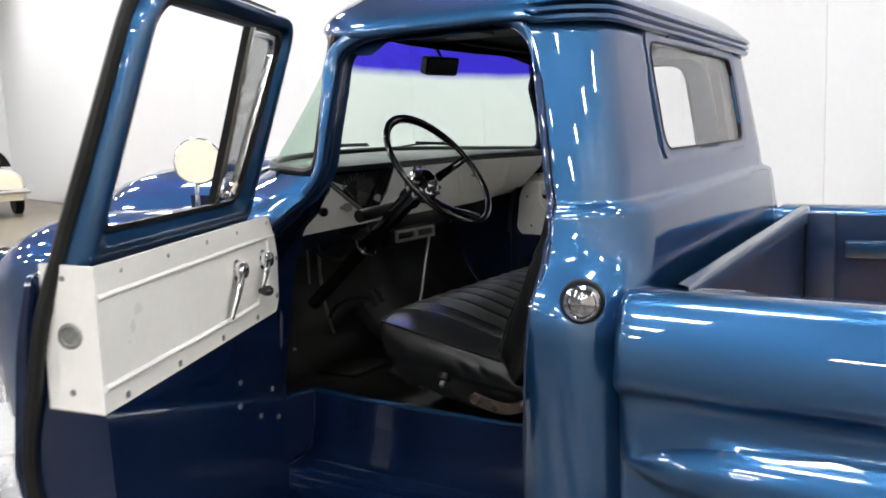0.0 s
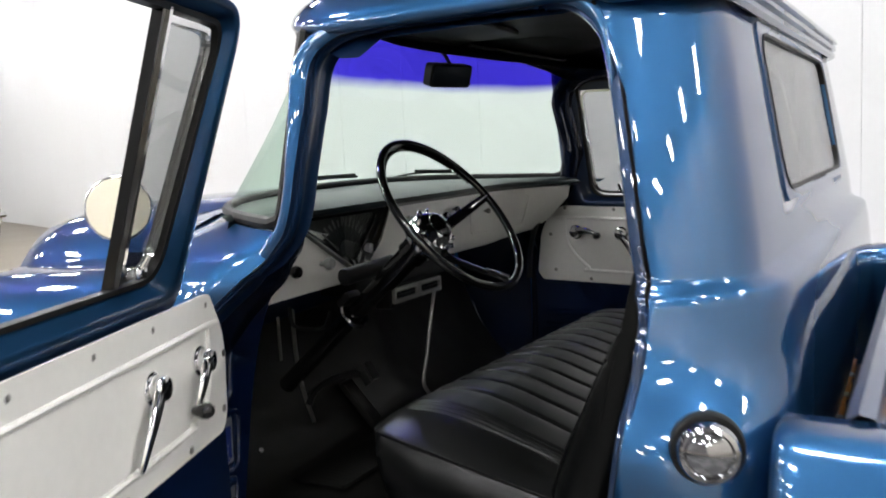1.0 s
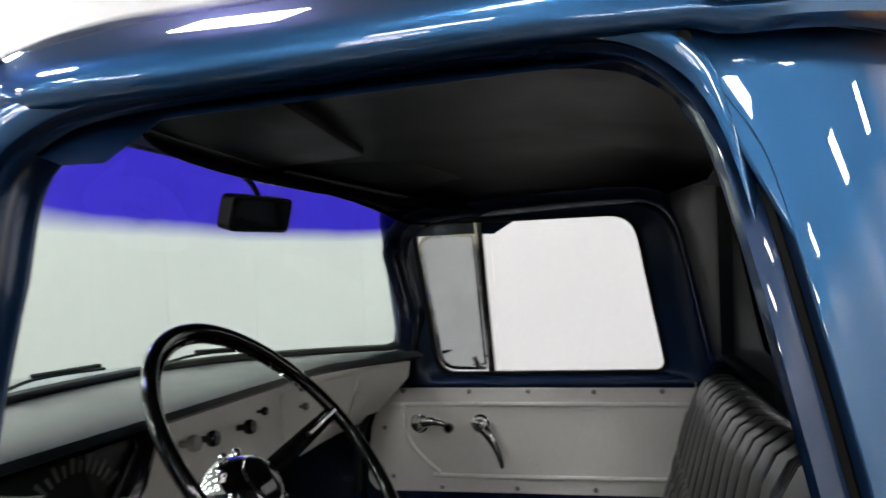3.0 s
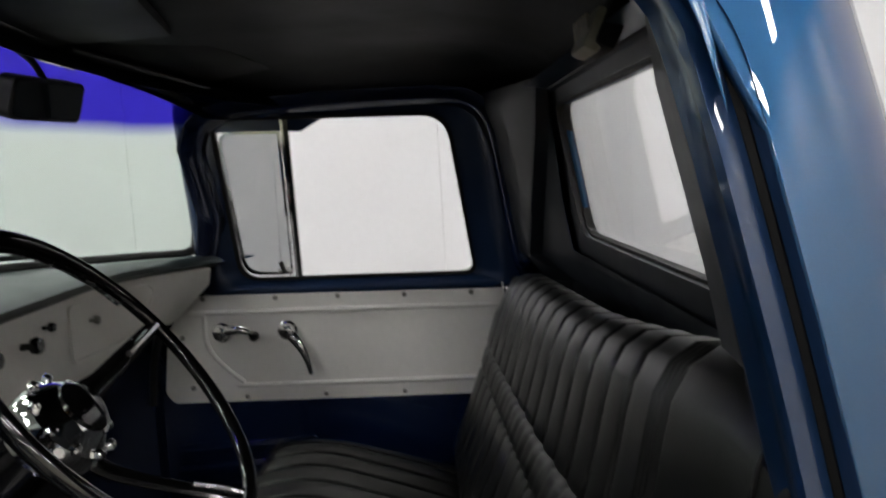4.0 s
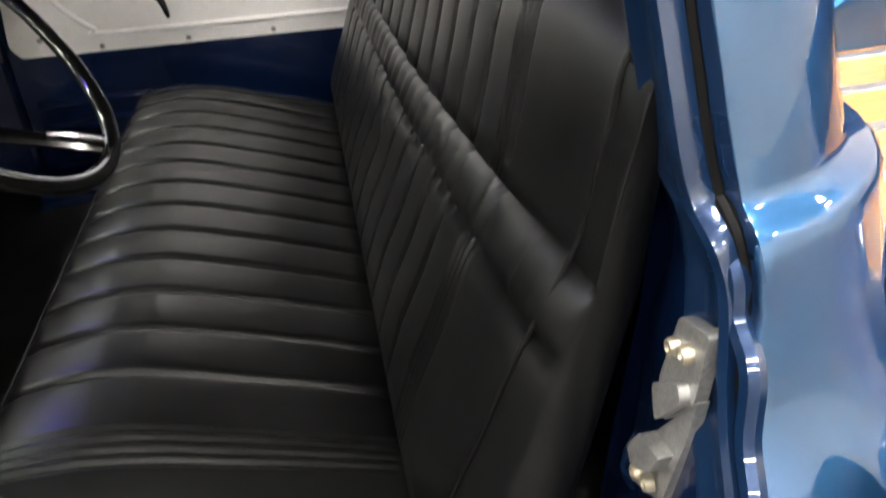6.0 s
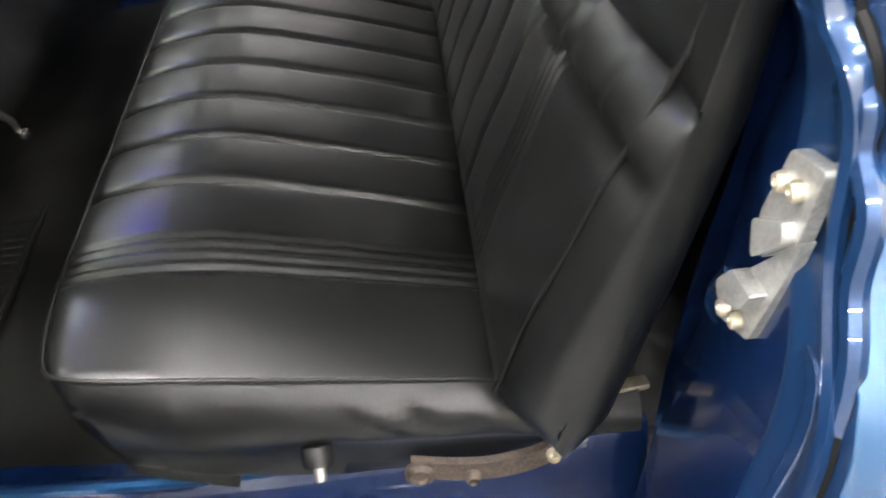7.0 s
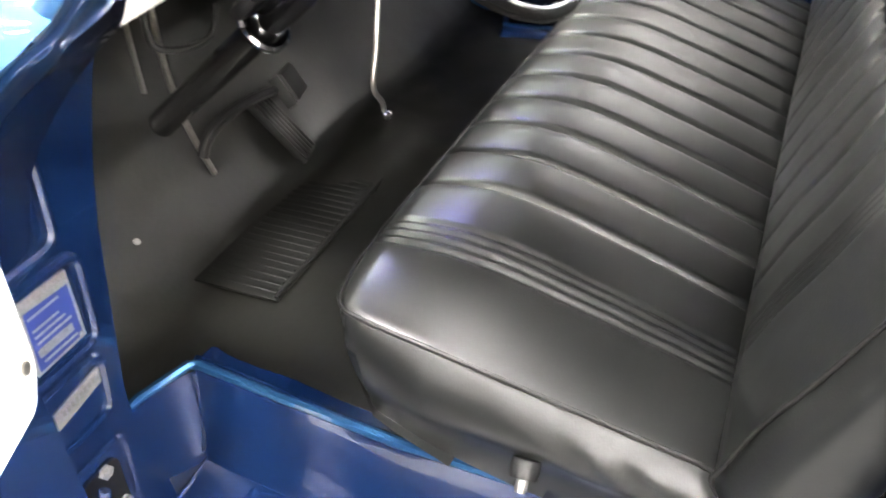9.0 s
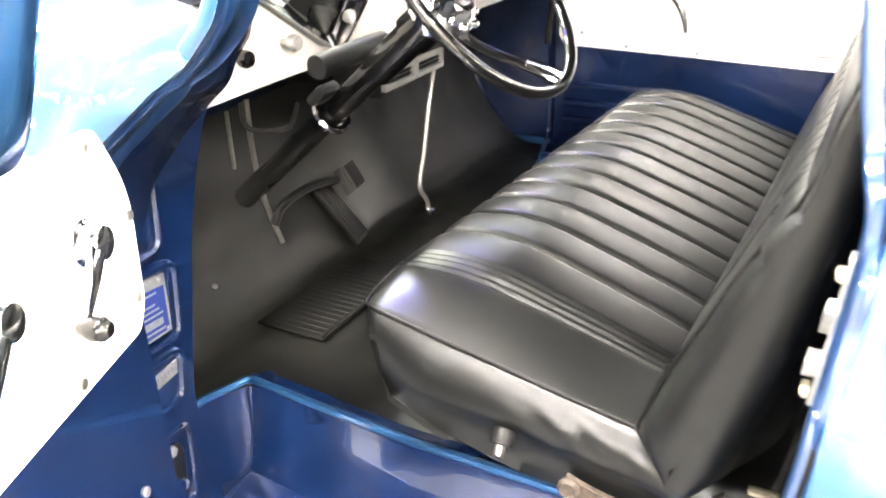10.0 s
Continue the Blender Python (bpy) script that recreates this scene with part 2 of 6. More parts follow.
def ring(bm, outer, inner, f, t0, t1, lip=0.0):
    """A solid frame between two loops of the same count."""
    rows = [[f(p[0], p[1], t0) for p in outer], [f(p[0], p[1], t1) for p in outer], [f(p[0], p[1], t1 + lip) for p in inner], [f(p[0], p[1], t0) for p in inner]]
    rows.append(rows[0])
    loft(bm, rows, closed=True)
    bmesh.ops.remove_doubles(bm, verts=bm.verts, dist=1e-6)
    return bm


def turn_to(loc, axis, roll=0.0):
    """A pose at loc whose z points along axis."""
    return Matrix.Translation(loc) @ Vector(axis).to_track_quat("Z", "Y").to_matrix().to_4x4() @ Matrix.Rotation(roll, 4, "Z")


def lerp_table(table, z):
    """Straight-line reading of a table of (z, value, ...) rows."""
    if z <= table[0][0]:
        return table[0][1:]
    for a, b in zip(table, table[1:]):
        if z <= b[0]:
            k = (z - a[0]) / (b[0] - a[0])
            return tuple(u + (v - u) * k for u, v in zip(a[1:], b[1:]))
    return table[-1][1:]


# ---- showroom ----
# the truck stands at an angle to the room
ROOM = Matrix.Rotation(radians(-19.4), 4, "Z")
X0, X1, Y0, Y1, ZC = -17.0, 4.2, -11.0, 27.0, 6.5


def room():
    bm = bmesh.new()
    rbox(bm, (X1 - X0 + 0.4, Y1 - Y0 + 0.4, 0.2), ROOM @ pose((X0 + X1) / 2, (Y0 + Y1) / 2, -0.112), 0)
    floor = tagged(part("floor", bm, "concrete", smooth=False), "tan concrete showroom floor with grey and pale checkered tiles", "floor", kind="structure")
    for name, c, s in (("wall_north", ((X0 + X1) / 2, Y1 + 0.1, ZC / 2), (X1 - X0 + 0.4, 0.2, ZC)), ("wall_south", ((X0 + X1) / 2, Y0 - 0.1, ZC / 2), (X1 - X0 + 0.4, 0.2, ZC)),
                       ("wall_east", (X1 + 0.1, (Y0 + Y1) / 2, ZC / 2), (0.2, Y1 - Y0, ZC)), ("wall_west", (X0 - 0.1, (Y0 + Y1) / 2, ZC / 2), (0.2, Y1 - Y0, ZC))):
        bm = bmesh.new()
        rbox(bm, s, ROOM @ pose(*c), 0)
        paint, say = {"wall_west": ("wall_dark", "plain dark grey showroom wall"), "wall_south": ("wall_cream", "plain cream showroom wall")}.get(name, ("wall", "plain white painted showroom wall"))
        tagged(part(name, bm, paint, smooth=False), say, "wall", kind="structure")
    bm = bmesh.new()
    rbox(bm, (X1 - X0 + 0.4, Y1 - Y0 + 0.4, 0.2), ROOM @ pose((X0 + X1) / 2, (Y0 + Y1) / 2, ZC + 0.106), 0)
    tagged(part("ceiling", bm, "ceiling", smooth=False), "plain grey showroom ceiling", "ceiling", kind="structure")
    return floor


floor = room()


def wall_sheets():
    """Wide wall sheets with fine recessed joints on the long white wall."""
    wall = bpy.data.objects["wall_east"]
    me = None
    y = Y0 + 0.49
    while y < Y1 - 0.8:
        if me is None:
            bm = bmesh.new()
            rbox(bm, (0.008, 1.257, ZC - 0.02), None, 0.002, 1)
            ob = part("wall_sheet", bm, "wall", wall, smooth=False)
            me = ob.data
        else:
            ob = new("wall_sheet", me)
            ob.parent = wall
        ob.matrix_basis = ROOM @ pose(X1 - 0.004, y, ZC / 2)
        y += 1.26


wall_sheets()


def ceiling_light(m):
    ob = thing("ceiling_light", "white twin fluorescent panel light on the showroom ceiling", "light", m.translation, "showroom ceiling lights")
    ob.matrix_basis = m
    bm = bmesh.new()
    rbox(bm, (0.66, 1.24, 0.06), pose(0, 0, -0.03), 0.006)
    part("housing", bm, "fixture", ob)
    for dx in (-0.155, 0.155):
        bm = bmesh.new()
        rbox(bm, (0.27, 1.18, 0.02), pose(dx, 0, -0.068), 0)
        part("diffuser", bm, "lamp", ob)
    return ob


first = None
for i in range(5):
    for j in range(8):
        p = ROOM @ pose(-14.6 + 4.2 * i, -9.5 + 4.6 * j, ZC)
        if (p.translation.xy - Vector((-0.3, 0.4))).length < 1.0:
            continue
        if first is None:
            first = ceiling_light(p)
        else:
            copy_thing(first, p)

# ---- pickup truck: cab ----
truck = thing("pickup_truck", "metallic blue vintage pickup truck with its driver door open", "truck")

# half width of the cab skin, and y of its rear wall, by height
SKIN = [(0.42, 0.90, -0.285, 0.10), (0.60, 0.93, -0.29, 0.10), (0.90, 0.952, -0.30, 0.14), (1.04, 0.956, -0.302, 0.17), (1.09, 0.948, -0.302, 0.185),
        (1.12, 0.934, -0.30, 0.19), (1.145, 0.915, -0.30, 0.195), (1.17, 0.898, -0.298, 0.195), (1.20, 0.886, -0.296, 0.195), (1.24, 0.876, -0.292, 0.19), (1.262, 0.870, -0.288, 0.185), (1.276, 0.866, -0.284, 0.175),
        (1.284, 0.858, -0.274, 0.16), (1.290, 0.848, -0.255, 0.145), (1.30, 0.844, -0.247, 0.13), (1.35, 0.838, -0.242, 0.14), (1.388, 0.832, -0.236, 0.14), (1.45, 0.822, -0.226, 0.14), (1.55, 0.803, -0.209, 0.14), (1.648, 0.783, -0.192, 0.14), (1.69, 0.776, -0.185, 0.14)]
# the opening's outer lip: y, z, inner edge's shift and depth
LIP_REAR = [(-0.075, 0.50, 0.0, 0.25), (-0.080, 0.70, 0.0, 0.235), (-0.095, 0.95, 0.0, 0.21), (-0.110, 1.10, 0.0, 0.185), (-0.120, 1.20, 0.0, 0.125), (-0.122, 1.25, 0.0, 0.11), (-0.112, 1.29, -0.004, 0.12), (-0.103, 1.33, -0.004, 0.11), (-0.088, 1.43, -0.004, 0.10), (-0.066, 1.56, -0.006, 0.10)]
LIP_TOP = [(-0.050, 1.625, -0.008, 0.10), (-0.025, 1.662, -0.008, 0.10), (0.02, 1.684, -0.005, 0.10), (0.12, 1.69, -0.005, 0.10), (0.25, 1.69, -0.005, 0.10), (0.37, 1.687, -0.005, 0.10), (0.44, 1.675, -0.02, 0.10), (0.484, 1.64, -0.05, 0.10), (0.500, 1.56, -0.06, 0.10), (0.512, 1.47, -0.06, 0.10)]
LIP_FRONT = [(0.520, 1.40, -0.06, 0.11), (0.532, 1.355, -0.05, 0.12), (0.56, 1.31, -0.03, 0.14), (0.61, 1.26, 0.0, 0.16), (0.665, 1.215, 0.0, 0.18), (0.715, 1.165, 0.0, 0.19), (0.742, 1.10, 0.0, 0.19), (0.755, 1.0, 0.0, 0.18), (0.76, 0.85, 0.0, 0.17), (0.765, 0.50, 0.0, 0.17)]
LIP = LIP_REAR + LIP_TOP + LIP_FRONT


def lip_dense(rows, n=4):
    """A smooth curve through rows of the lip."""
    out = []
    for i in range(len(rows) - 1):
        p0, p1, p2, p3 = rows[max(i - 1, 0)], rows[i], rows[i + 1], rows[min(i + 2, len(rows) - 1)]
        for k in range(n):
            t = k / n
            out.append(tuple(0.5 * (2 * b + (c - a) * t + (2 * a - 5 * b + 4 * c - d) * t * t + (3 * b - a - 3 * c + d) * t ** 3) for a, b, c, d in zip(p0, p1, p2, p3)))
    out.append(tuple(rows[-1]))
    return out


def ahead(s, y, z):
    """The passenger side's front pillar stands a little further forward."""
    if z < 1.1:
        return y
    if s < 0:
        return y - (0.02 - 0.008 * max(0.0, min(1.0, (z - 1.56) / 0.1))) * max(0.0, min(1.0, (y - 0.36) / 0.08)) * max(0.0, min(1.0, (z - 1.27) / 0.08))
    return y + (0.065 + 0.045 * max(0.0, min(1.0, (z - 1.45) / 0.15))) * max(0.0, min(1.0, (y - 0.2) / 0.2)) * min(1.0, (z - 1.1) / 0.1)


def half(z):
    return lerp_table(SKIN, z)[0]


def lip_y(z):
    rows = [(b[1], b[0]) for b in LIP[:12]]
    return lerp_table(rows, z)[0]


def lip_gap(z):
    """How far the skin's edge stands behind the jamb flange."""
    return 0.004 + 0.014 * max(0.0, min(1.0, (z - 1.2) / 0.1)) * max(0.0, min(1.0, (1.665 - z) / 0.07))


def cab_rear():
    zs = [r[0] for r in SKIN]
    zs = sorted(set(zs) | {0.75, 1.02})
    rows = []
    for z in zs:
        hx, yr, R = lerp_table(SKIN, z)
        yd = lip_y(min(z, 1.655)) - lip_gap(z)
        left = [(-hx, yd), (-hx, (yd + yr + R) / 2 if yr + R < yd else yd - 0.001)]
        for k in range(9):
            a = math.pi / 2 * k / 8
            left.append((-hx + R * (1 - math.cos(a)), min(yr + R * (1 - math.sin(a)), yd - 0.002 - 0.0001 * k)))
        xs = [-0.60, -0.50, -0.43, -0.2, 0.0]
        left += [(x, yr - 0.006 * (1 - (x / 0.7) ** 2)) for x in xs]
        pts = left + [(-x, y) for x, y in reversed(left[:-1])]
        rows.append([(x, y, z) for x, y in pts])
    n = len(rows[0])
    lo, hi = zs.index(1.388), zs.index(1.648)
    bm = bmesh.new()
    loft(bm, rows, skip=lambda i, j: lo <= i < hi and abs(rows[0][j][0]) < 0.44 and abs(rows[0][j + 1][0]) < 0.44)
    ob = part("cab_rear_panel", bm, "paint", truck, "glossy blue rounded cab corners and rear wall", angle=60)
    so = ob.modifiers.new("thick", "SOLIDIFY")
    so.thickness, so.offset = 0.012, -1
    # inner lining of the rear wall
    bm = bmesh.new()
    rows = []
    for z in (0.70, 1.0, 1.25, 1.33, 1.35, 1.45, 1.605, 1.675, 1.70):
        hx, yr, R = lerp_table(SKIN, z)
        hx -= 0.10 if z < 1.3 else 0.07
        yr += 0.035
        y1 = lip_y(min(z, 1.655)) - 0.012
        if z < 1.3:
            row = [(-hx, y1), (-hx + 0.01, yr + 0.06), (-hx + 0.05, yr + 0.01), (-0.60, yr), (-0.50, yr), (0, yr)]
        else:
            # slanted corner panel between the jamb and the rear window
            xi = lerp_table([(1.33, 0.635), (1.45, 0.56), (1.605, 0.44), (1.70, 0.40)], z)[0]
            row = [(-hx, y1), (-xi - 0.01, -0.127), (-xi, -0.133), (-xi + 0.004, -0.16), (-min(0.5, xi - 0.008), yr), (0, yr)]
        row = row + [(-x, y) for x, y in reversed(row[:-1])]
        rows.append([(x, y, z) for x, y in row])
    loft(bm, rows, skip=lambda i, j: 4 <= i <= 6 and 4 <= j <= 5)
    part("rear_wall_lining", bm, "dark_in", truck, "dark painted inner wall behind the seat")


def rear_window():
    def f(u, v, w):
        return Vector((u, -0.236 + (v - 1.388) * 0.17 - 0.006 * (1 - (u / 0.7) ** 2) - w, v))
    win = rounded([(-0.435, 1.385), (0.435, 1.385), (0.435, 1.652), (-0.435, 1.652)], 0.055)
    inner = rounded([(-0.430, 1.390), (0.430, 1.390), (0.430, 1.647), (-0.430, 1.647)], 0.052)
    big = rounded([(-0.455, 1.368), (0.455, 1.368), (0.455, 1.668), (-0.455, 1.668)], 0.03)
    bm = bmesh.new()
    ring(bm, big, win, f, -0.004, 0.0015)
    part("window_surround", bm, "paint", truck)
    bm = bmesh.new()
    ring(bm, win, inner, f, -0.014, 0.004, -0.002)
    rim = part("rear_window", bm, "rubber", truck, "black rubber framed rear window")
    bm = bmesh.new()
    slab(bm, rounded([(-0.4315, 1.3885), (0.4315, 1.3885), (0.4315, 1.6485), (-0.4315, 1.6485)], 0.052), f, -0.008, -0.004)
    part("pane", bm, "rear_glass", rim).visible_shadow = False
    bm = bmesh.new()
    big2 = rounded([(-0.54, 1.33), (0.54, 1.33), (0.54, 1.70), (-0.54, 1.70)], 0.04)
    ring(bm, big2, win, f, -0.024, -0.014)
    part("inner_window_trim", bm, "dark_in", truck)


def roof_loop(grow=0.0):
    """Plan of the roof edge: straight rear, round corners, straight sides and a bowed front."""
    hx, y0, R = 0.79 + grow, -0.203 - grow, 0.13
    right = [(0.0, y0), (0.3, y0), (0.55, y0)]
    for k in range(9):
        a = math.pi / 2 * k / 8
        right.append((hx - R + R * math.sin(a), y0 + R - R * math.cos(a)))
    right += [(hx, y) for y in (-0.055, -0.04, 0.05, 0.15, 0.25, 0.33, 0.38)]
    for t in (0.997, 0.985, 0.96, 0.92, 0.86, 0.78, 0.68, 0.55, 0.4, 0.2):
        right.append((hx * t, 0.40 + (0.335 + grow) * (1 - t ** 3.5) ** 0.62))
    right.append((0.0, 0.735 + grow))
    return right + [(-x, y) for x, y in reversed(right[1:-1])]


def roof():
    def base(x, y):
        front = max(0.0, min(1.0, (y - 0.40) / 0.10))
        return 1.688 + 0.084 * (1 - min(1.0, abs(x) / 0.79) ** 3) * front

    rows = [[(x, y, base(x, y) - 0.018 + 0.014 * max(0.0, min(1.0, (y - 0.42) / 0.1)) - 0.028 * max(0.0, min(1.0, (abs(x) - 0.71) / 0.06)) * (y > 0.33)) for x, y in roof_loop(-0.022)]]
    # gutter ribs at the rear die away over the doors
    for go, dz, so, sz in ((-0.09, 0.0, -0.05, 0.0), (-0.014, -0.012, -0.010, -0.004), (-0.004, -0.016, -0.003, -0.002), (0.004, -0.010, 0.0, 0.003), (0.004, -0.002, 0.001, 0.009), (-0.004, 0.003, 0.0, 0.015),
                           (0.006, 0.008, -0.003, 0.021), (0.006, 0.016, -0.008, 0.027), (-0.002, 0.021, -0.014, 0.033), (0.009, 0.026, -0.022, 0.039), (0.006, 0.036, -0.032, 0.046)):
        a, b = roof_loop(go), roof_loop(so)
        row = []
        for (xa, ya), (xb, yb) in zip(a, b):
            k = max(0.0, min(1.0, (-0.03 - ya) / 0.03))
            row.append((xa * k + xb * (1 - k), ya * k + yb * (1 - k), base(xb, yb) + dz * k + sz * (1 - k)))
        rows.append(row)
    last = rows[-1]
    for s in (0.012, 0.03, 0.055, 0.09, 0.14, 0.2, 0.28, 0.38, 0.5, 0.65, 0.82, 0.985):
        k = 1 - s
        rows.append([(x * k, 0.27 + (y - 0.27) * k, 1.734 + (z - 1.734) * k ** 1.6 + 0.142 * (1 - k ** 3.7)) for x, y, z in last])
    bm = bmesh.new()
    loft(bm, rows[:3], closed=True)
    part("roof_lip", bm, "paint_shaded", truck, "blue underside of the roof edge, darkened for shade")
    bm = bmesh.new()
    vs = loft(bm, rows[2:], closed=True)
    bm.faces.new(vs[-1])
    part("roof", bm, "paint", truck, "glossy blue domed roof with a ribbed rear gutter", angle=50)
    loop = lambda: [(x * 0.925, 0.24 + (y - 0.24) * 0.9) for x, y in roof_loop()]
    bm = bmesh.new()
    rows = []
    for s, z in ((1.0, 1.692), (0.9, 1.73), (0.7, 1.758), (0.4, 1.775), (0.02, 1.78)):
        rows.append([(x * s, 0.24 + (y - 0.24) * s, z + (1.762 - z) * s * max(0.0, min(1.0, (y - 0.34) / 0.16)) * (1 - min(1.0, abs(x) / 0.73) ** 4)) for x, y in loop()])
    vs = loft(bm, rows, closed=True)
    bm.faces.new(vs[-1])
    part("headliner", bm, "liner", truck, "dark grey padded headliner")
    # fascia closing the windshield's upper corners
    for s in (-1, 1):
        rows = [[], [], []]
        for x, y in roof_loop(-0.004):
            if x * s < 0.42 or y < (0.47 if s < 0 else 0.53):
                continue
            d = 0.012 + 0.062 * max(0.0, min(1.0, (abs(x) - 0.42) / 0.33)) ** 3 * max(0.0, min(1.0, (y - (0.46 if s < 0 else 0.52)) / 0.05))
            z = base(x, y)
            rows[0].append((y, (x, y, z + 0.004)))
            rows[1].append((y, (x * 0.992, y - 0.004, z - d * 0.6)))
            rows[2].append((y, (x * 0.975, y - 0.014, z - d)))
        bm = bmesh.new()
        loft(bm, [[p for y, p in sorted(r)] for r in rows])
        part("corner_fascia", bm, "dark_in", truck)
    # header between headliner and glass
    bm = bmesh.new()
    prof = [(0.60, 1.716), (0.62, 1.742), (0.67, 1.758), (0.72, 1.766), (0.75, 1.775)]
    rows = []
    for k in range(25):
        x = -0.74 + 1.48 * k / 24
        back = 0.24 * abs(x / 0.74) ** 2.6
        drop = 0.028 * abs(x / 0.74) ** 3
        rows.append([(x, y - back, z - drop) for y, z in prof])
    loft(bm, rows)
    part("windshield_header", bm, "dark_in", truck)


def door_frames():
    """Jambs round both door openings, swept along the lip."""
    for s in (-1, 1):
        rows = []
        path = lip_dense(LIP, 6)
        n = len(path)
        for i, (y, z, ain, b) in enumerate(path):
            t = Vector(path[min(i + 1, n - 1)][:2]) - Vector(path[max(i - 1, 0)][:2])
            nrm = Vector((t.y, -t.x)).normalized()
            hx = half(z)
            if s > 0 and y > 0.3:
                ain *= 0.3
            rr = []
            g = -lip_gap(z) * max(0.0, min(1.0, (0.06 - y) / 0.1))
            for a, d in ((g, 0.0), (g * 0.9, 0.008), (g * 0.65, 0.014), (g * 0.5, 0.0115), (0.006, 0.010), (0.009, 0.016), (0.004, 0.028), (0.0, 0.038), (0.001, 0.052), (0.006, 0.06), (0.006 + min(0.0, ain) * 0.5, 0.068), (0.006 + 0.5 * (ain - 0.006), 0.068 + 0.4 * (b - 0.068)),
                         (ain, b - 0.008), (ain - 0.006, b), (ain - 0.03, b + 0.008)):
                rr.append((s * (hx - d), ahead(s, y + nrm.x * a, z), z + nrm.y * a))
            rows.append(rr)
        # outer flange in shade-darkened body blue, uneven where the roof seam was filled; dark trim inside it
        flange = []
        for r in rows:
            rough = 0.0022 * max(0.0, min(1.0, (r[0][2] - 1.5) / 0.12)) * max(0.0, min(1.0, (0.2 - r[0][1]) / 0.15))
            flange.append([(x + s * rough * noise.noise((x * 60, y * 60, z * 60)), y + rough * noise.noise((x * 45, z * 70, y * 45)), z) for x, y, z in r[:11]])
        bm = bmesh.new()
        loft(bm, flange)
        part("jamb_flange", bm, "flange" if s < 0 else "jamb", truck, "glossy blue door jamb flange, darkened for shade", angle=50)
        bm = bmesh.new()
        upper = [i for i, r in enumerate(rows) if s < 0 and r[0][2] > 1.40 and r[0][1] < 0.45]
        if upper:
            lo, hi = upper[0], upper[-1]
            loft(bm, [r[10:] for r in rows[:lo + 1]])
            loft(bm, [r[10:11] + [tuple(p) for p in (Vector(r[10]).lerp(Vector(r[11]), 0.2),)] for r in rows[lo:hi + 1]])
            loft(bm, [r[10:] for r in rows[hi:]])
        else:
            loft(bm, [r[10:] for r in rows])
        part("door_jamb", bm, "jamb", truck, "blue inner door jamb, darkened for shade", angle=50)
        if upper:
            bm = bmesh.new()
            loft(bm, [[tuple(Vector(r[10]).lerp(Vector(r[11]), 0.2))] + r[11:] for r in rows[lo:hi + 1]])
            part("jamb_trim", bm, "jamb_trim", truck, "dark matte trim along the inner jamb", angle=50)
        bm = bmesh.new()
        tube(bm, [(r[2][0] - s * 0.001, r[2][1], r[2][2]) for r in rows[8:66]], 0.0052, 8)
        part("door_seal", bm, "seal_rubber", truck, "black rubber door seal")


def screen_point(u, v):
    """Wraparound windshield: u from -1 to 1 across, v from 0 below to 1 above."""
    w = abs(u)
    hx = 0.80 - 0.03 * v
    p = 4.3 - 1.8 * v
    y = 0.548 - 0.055 * v + (0.46 - 0.24 * v) * (1 - w ** p) + 0.115 * max(0.0, u) ** 6
    z0 = 1.395 - 0.03 * w ** 2
    z1 = 1.772 - 0.084 * w ** 3
    return Vector((hx * u, y, z0 + (z1 - z0) * v))


